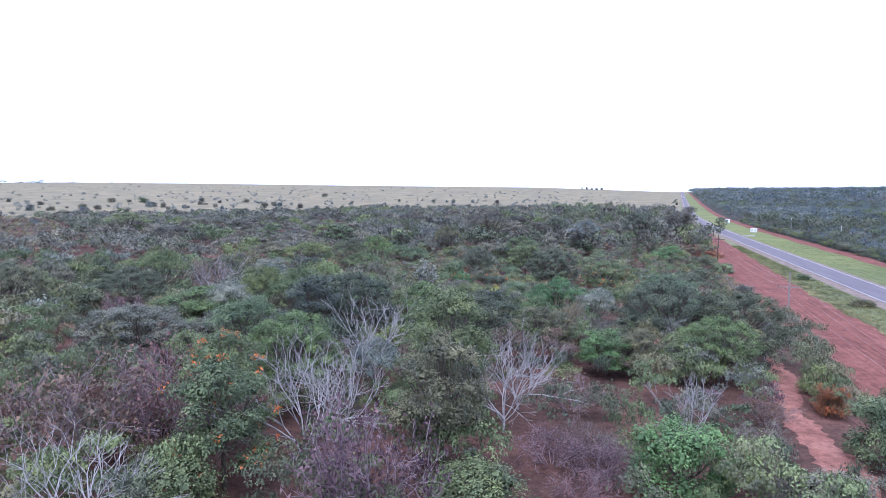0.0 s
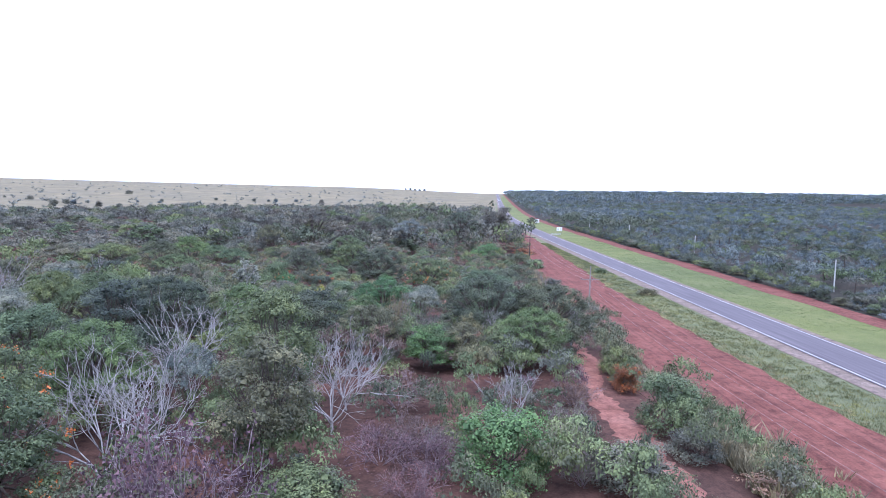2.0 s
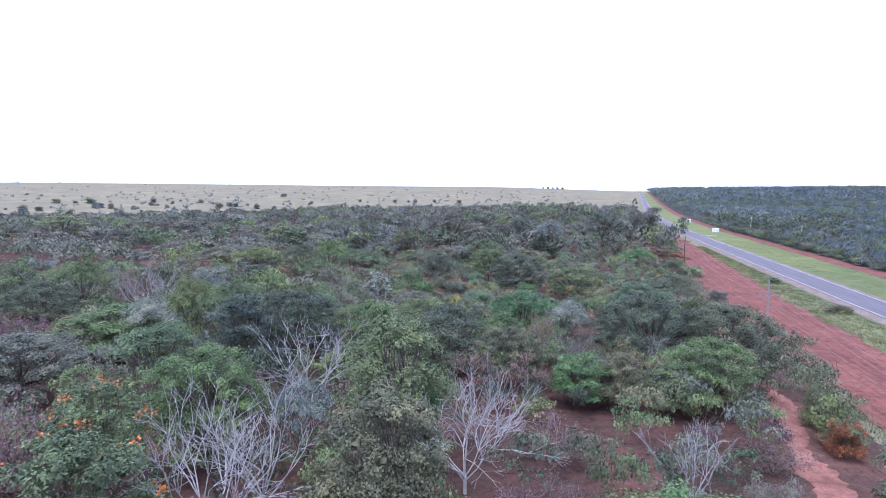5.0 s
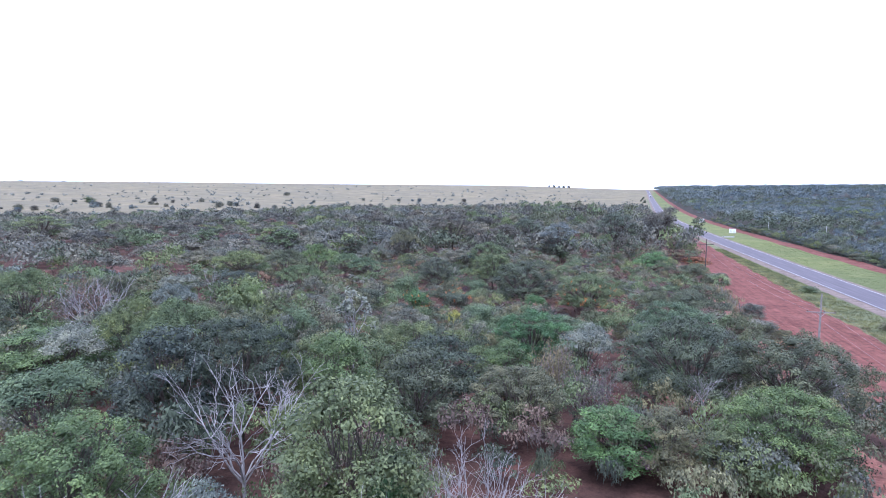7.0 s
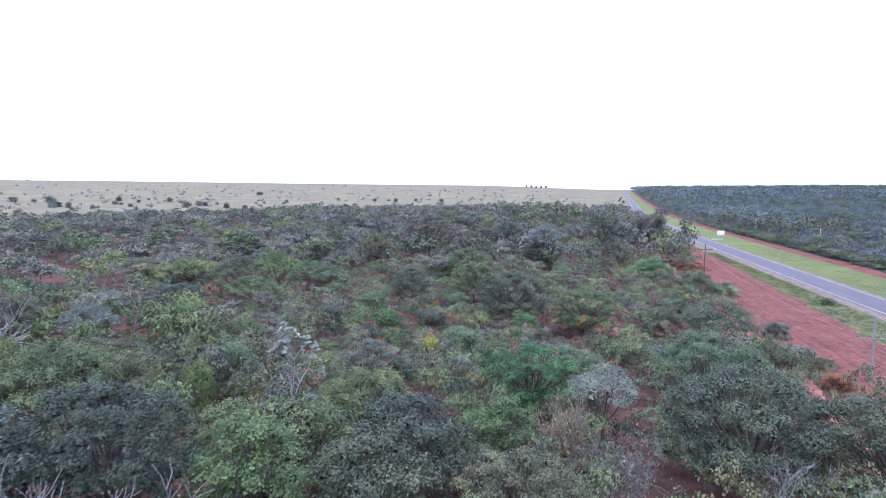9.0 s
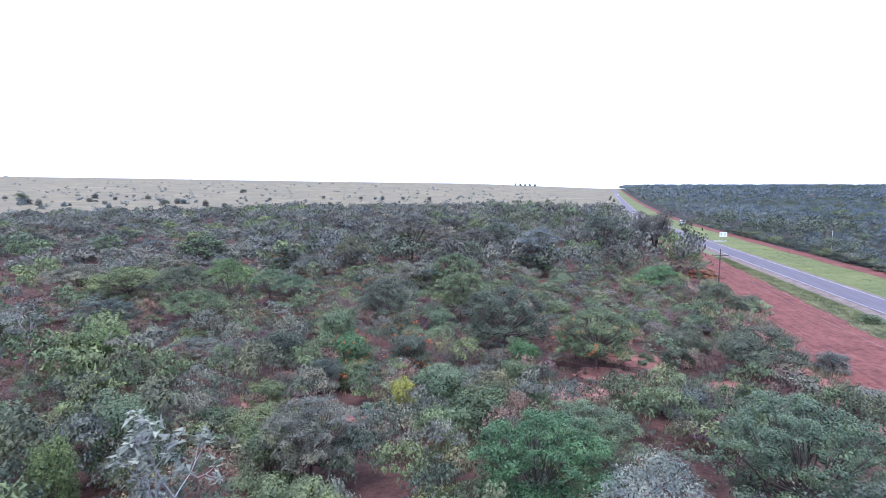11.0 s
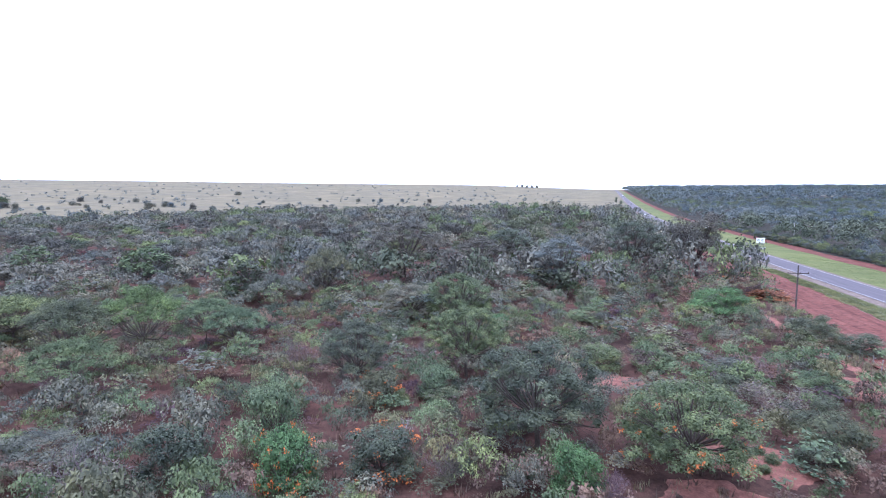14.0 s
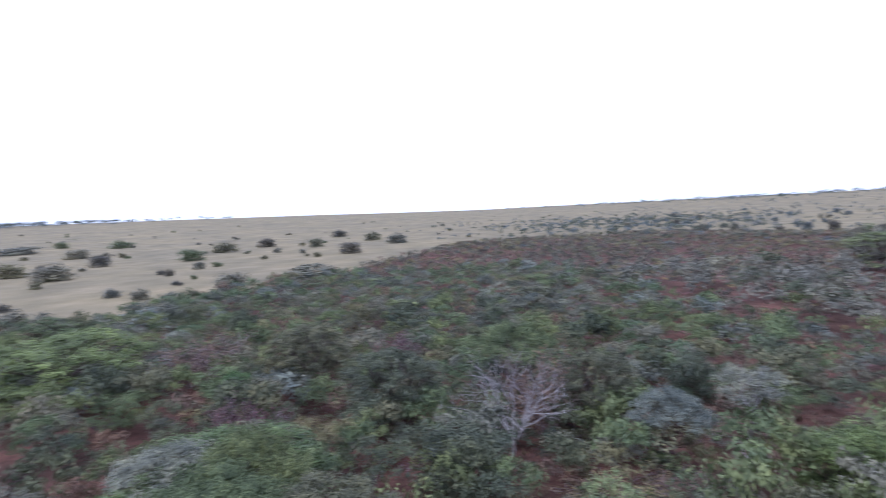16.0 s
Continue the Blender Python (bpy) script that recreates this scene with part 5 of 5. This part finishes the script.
# old fence along the foot of the scrub
fence = new("fence")
tagged(fence, "row of short weathered wooden fence posts with sagging wire", "fence")
FENCE = [(53.2 + 0.285 * (y - 111) + 0.25 * math.sin(y), y) for y in np.arange(111, 152, 2.9)]
for n, (x, y) in enumerate(FENCE):
    bm = cone_bm(0.075, 0.06, 1.5 + 0.12 * math.sin(n * 2.3), (0, 0, -0.25), 7)
    bmesh.ops.transform(bm, matrix=pose(x, y, 0.08, 5 * math.sin(n * 1.7), 5 * math.cos(n * 2.9), 0), verts=bm.verts)
    part("post", bm, M_WOOD, fence)
for z in (0.45, 0.95):
    line = []
    for a, b in zip(FENCE, FENCE[1:]):
        line += [(*a, z + 0.08), ((a[0] + b[0]) / 2, (a[1] + b[1]) / 2, z + 0.02)]
    mesh_object("wire", *tube_path(line + [(*FENCE[-1], z + 0.08)], 0.008), M_WIRE, fence)

# ---------------------------------------------------------------- road signs
M_WHITE = plain_material("white_sign_face", (0.80, 0.80, 0.80), 0.5, 0, 0.04)
M_INK = plain_material("dark_sign_ink", (0.10, 0.11, 0.13), 0.6, 0, 0.1)


def road_sign(x, y, w, h, foot, bars, words):
    root = new("road_sign")
    root.matrix_basis = pose(x, y, float(height(x, y)) + 0.05, 0, 0, -16)
    tagged(root, words, "road sign", "signs beside the road")
    part("panel", box_bm(w, 0.06, h, (0, 0, foot + h / 2), 0.02), M_WHITE, root)
    for s in (-1, 1):
        part("post", box_bm(0.12, 0.10, foot + h * 0.9 + 0.3, (s * w * 0.36, 0.085, (foot + h * 0.9 - 0.3) / 2), 0.01), M_WOOD, root)
    for bx, bz, bw, bh in bars:
        part("bar", box_bm(bw, 0.012, bh, (bx, -0.038, foot + bz)), M_INK, root)
    return root


road_sign(137.0, 295.0, 3.0, 2.0, 1.5, ((-0.75, 1.4, 0.7, 0.16), (-0.75, 0.9, 0.8, 0.18), (-0.75, 0.45, 0.5, 0.14), (0.65, 1.4, 0.6, 0.16), (0.65, 0.9, 0.8, 0.18), (0.65, 0.45, 0.7, 0.14)),
          "large white roadside board with two blocks of dark writing")
road_sign(160.0, 386.0, 3.2, 2.4, 1.6, ((0, 1.5, 1.2, 0.8), (0, 0.6, 0.7, 0.5)), "white roadside board with one dark symbol")

# low white concrete barrier near the large board
bar = new("culvert_parapet")
bar.matrix_basis = pose(131.5, 287.0, 0.06, 0, 0, -16)
tagged(bar, "low white concrete parapet lying in the green verge", "parapet")
part("block", box_bm(4.5, 0.4, 0.5, (0, 0, 0.25), 0.05), M_CONCRETE, bar)
for s in (-1, 1):
    part("end_post", box_bm(0.5, 0.5, 0.7, (s * 2.2, 0, 0.35), 0.05), M_CONCRETE, bar)

# ---------------------------------------------------------------- vehicles on the road
M_CARPAINT = plain_material("white_car_paint", (0.78, 0.78, 0.79), 0.25, 0, 0.03)
M_GLASS = plain_material("dark_car_glass", (0.03, 0.035, 0.04), 0.08, 0, 0.1)
M_TYRE = plain_material("tyre_rubber", (0.025, 0.025, 0.025), 0.9, 0, 0.2)
M_LAMP = plain_material("lamp_glass", (0.6, 0.6, 0.58), 0.15, 0, 0.1)


def wheel(root, x, y, r, w):
    bm = bmesh.new()
    bmesh.ops.create_cone(bm, cap_ends=True, segments=18, radius1=r, radius2=r, depth=w, matrix=pose(x, y, r, 0, 90, 0))
    tyre = part("wheel", bm, M_TYRE, root)
    bm = bmesh.new()
    bmesh.ops.create_cone(bm, cap_ends=True, segments=12, radius1=r * 0.6, radius2=r * 0.55, depth=w + 0.02, matrix=pose(x, y, r, 0, 90, 0))
    part("rim", bm, M_STEEL, tyre)


def car(x, y, turn):
    root = new("car")
    root.matrix_basis = pose(x, y, float(height(x, y)) + 0.165, 0, 0, turn)
    tagged(root, "white hatchback car driving on the asphalt road", "car")
    bm = box_bm(1.7, 4.0, 0.62, (0, 0, 0.62), 0)
    bmesh.ops.bevel(bm, geom=bm.edges[:], offset=0.14, segments=3, affect="EDGES")
    part("body", bm, M_CARPAINT, root)
    bm = box_bm(1.5, 2.3, 0.58, (0, 0.25, 1.18), 0)
    for v in bm.verts:
        if v.co.z > 1.2:
            v.co.x *= 0.84
            v.co.y = 0.25 + (v.co.y - 0.25) * 0.72
    bmesh.ops.bevel(bm, geom=bm.edges[:], offset=0.06, segments=2, affect="EDGES")
    part("cabin", bm, M_GLASS, root, "dark window band")
    part("roof", box_bm(1.28, 1.6, 0.06, (0, 0.25, 1.5), 0.025), M_CARPAINT, root)
    for sx in (-1, 1):
        for sy in (-1.25, 1.25):
            wheel(root, sx * 0.78, sy, 0.31, 0.2)
        part("headlight", box_bm(0.34, 0.06, 0.16, (sx * 0.58, -1.99, 0.72), 0.02), M_LAMP, root)
        part("mirror", box_bm(0.18, 0.1, 0.12, (sx * 0.92, -0.62, 1.02), 0.03), M_CARPAINT, root)
    return root


def truck(x, y, turn):
    root = new("truck")
    root.matrix_basis = pose(x, y, float(height(x, y)) + 0.165, 0, 0, turn)
    tagged(root, "white box truck far down the asphalt road", "truck")
    part("cab", box_bm(2.4, 2.0, 2.3, (0, -4.0, 1.75), 0.15), M_CARPAINT, root)
    part("windscreen", box_bm(2.1, 0.05, 0.9, (0, -5.02, 2.2), 0.01), M_GLASS, root)
    part("box_body", box_bm(2.5, 7.4, 2.7, (0, 0.9, 2.3), 0.05), M_CARPAINT, root)
    part("chassis", box_bm(1.0, 9.0, 0.3, (0, 0, 0.75), 0.02), M_STEEL, root)
    for sx in (-1, 1):
        for sy in (-3.9, 2.4, 3.6):
            wheel(root, sx * 1.0, sy, 0.5, 0.3)
    return root


car(float(near_line(570)) + 2.2, 570, -16)
truck(float(near_line(1250)) + 2.4, 1250, -17)

# ---------------------------------------------------------------- grass
def tufts(name, label, pts, tall, colour, seed, blades=9):
    rng = np.random.default_rng(seed)
    n = len(pts)
    base = np.repeat(np.column_stack([pts, height(pts[:, 0], pts[:, 1]) + 0.05]), blades, 0)
    lean = rng.normal(size=(n * blades, 3)) * (0.35, 0.35, 0) + (0, 0, 1)
    h = np.repeat(tall, blades) * rng.uniform(0.6, 1.2, n * blades)
    side = rng.normal(size=(n * blades, 3)) * (1, 1, 0)
    side /= np.linalg.norm(side, axis=1, keepdims=True)
    w = (h * 0.07 + 0.012)[:, None]
    foot = base + rng.normal(size=base.shape) * (0.22, 0.22, 0)
    V = np.stack([foot - side * w, foot + side * w, foot + lean * h[:, None]], 1).reshape(-1, 3)
    i = np.arange(n * blades) * 3
    ob = mesh_object(name, V, np.stack([i, i + 1, i + 2], 1), M_LEAF_SOFT)
    ob.color = (*COLOURS[colour], 1)
    tagged(ob, label, "grass", kind="stuff")


GR = np.random.default_rng(9)
COLOURS["verge"] = (0.165, 0.175, 0.09)
COLOURS["dry"] = (0.29, 0.25, 0.165)
COLOURS["mown"] = (0.14, 0.175, 0.07)


def along(n, y0, y1, a, b):
    y = GR.uniform(y0, y1, n)
    lo, hi = (f(y) if callable(f) else f for f in (a, b))
    return np.stack([near_line(y) + lo + (hi - lo) * GR.uniform(0, 1, n), y], 1)


q = along(9000, 20, 230, soil_right, -3.6)
tufts("verge_grass", "rough yellow-green verge grass in tufts", q, GR.uniform(0.12, 0.32, len(q)), "verge", 1)
q = along(900, 20, 200, lambda y: soil_right(y) - 0.5, lambda y: soil_right(y) + 2.0)
tufts("verge_grass", "dry straw-coloured grass along the soil edge", q, GR.uniform(0.12, 0.35, len(q)), "dry", 2)
q = along(3500, 60, 260, 9.2, 24.2)
tufts("mown_grass", "short bright green grass across the road", q, GR.uniform(0.06, 0.16, len(q)), "mown", 3)
q = along(1300, 5, 210, lambda y: soil_left(y) - 2.5, lambda y: soil_left(y) + 0.8)
tufts("dry_grass", "dry straw-coloured grass at the scrub's margin", q, GR.uniform(0.3, 0.9, len(q)), "dry", 4)
q = np.stack([GR.normal(33, 1.6, 500), GR.uniform(8, 32, 500)], 1)
q[:, 0] += (q[:, 1] - 20) * 0.25
tufts("dry_grass", "tall dry straw-coloured grass beside the red soil", q, GR.uniform(0.9, 1.8, len(q)), "dry", 5, 14)
q = scatter(GR, 2600, -60, 70, 85, 210, lambda x, y: x < near_line(y) + soil_left(y))
tufts("dry_grass", "thin dry grass over the scrub floor", q, GR.uniform(0.3, 0.9, len(q)), "brown", 6)
q = scatter(GR, 1600, -60, 70, 85, 210, lambda x, y: x < near_line(y) + soil_left(y))
tufts("dry_grass", "thin pale grass over the scrub floor", q, GR.uniform(0.3, 0.8, len(q)), "dry", 7)
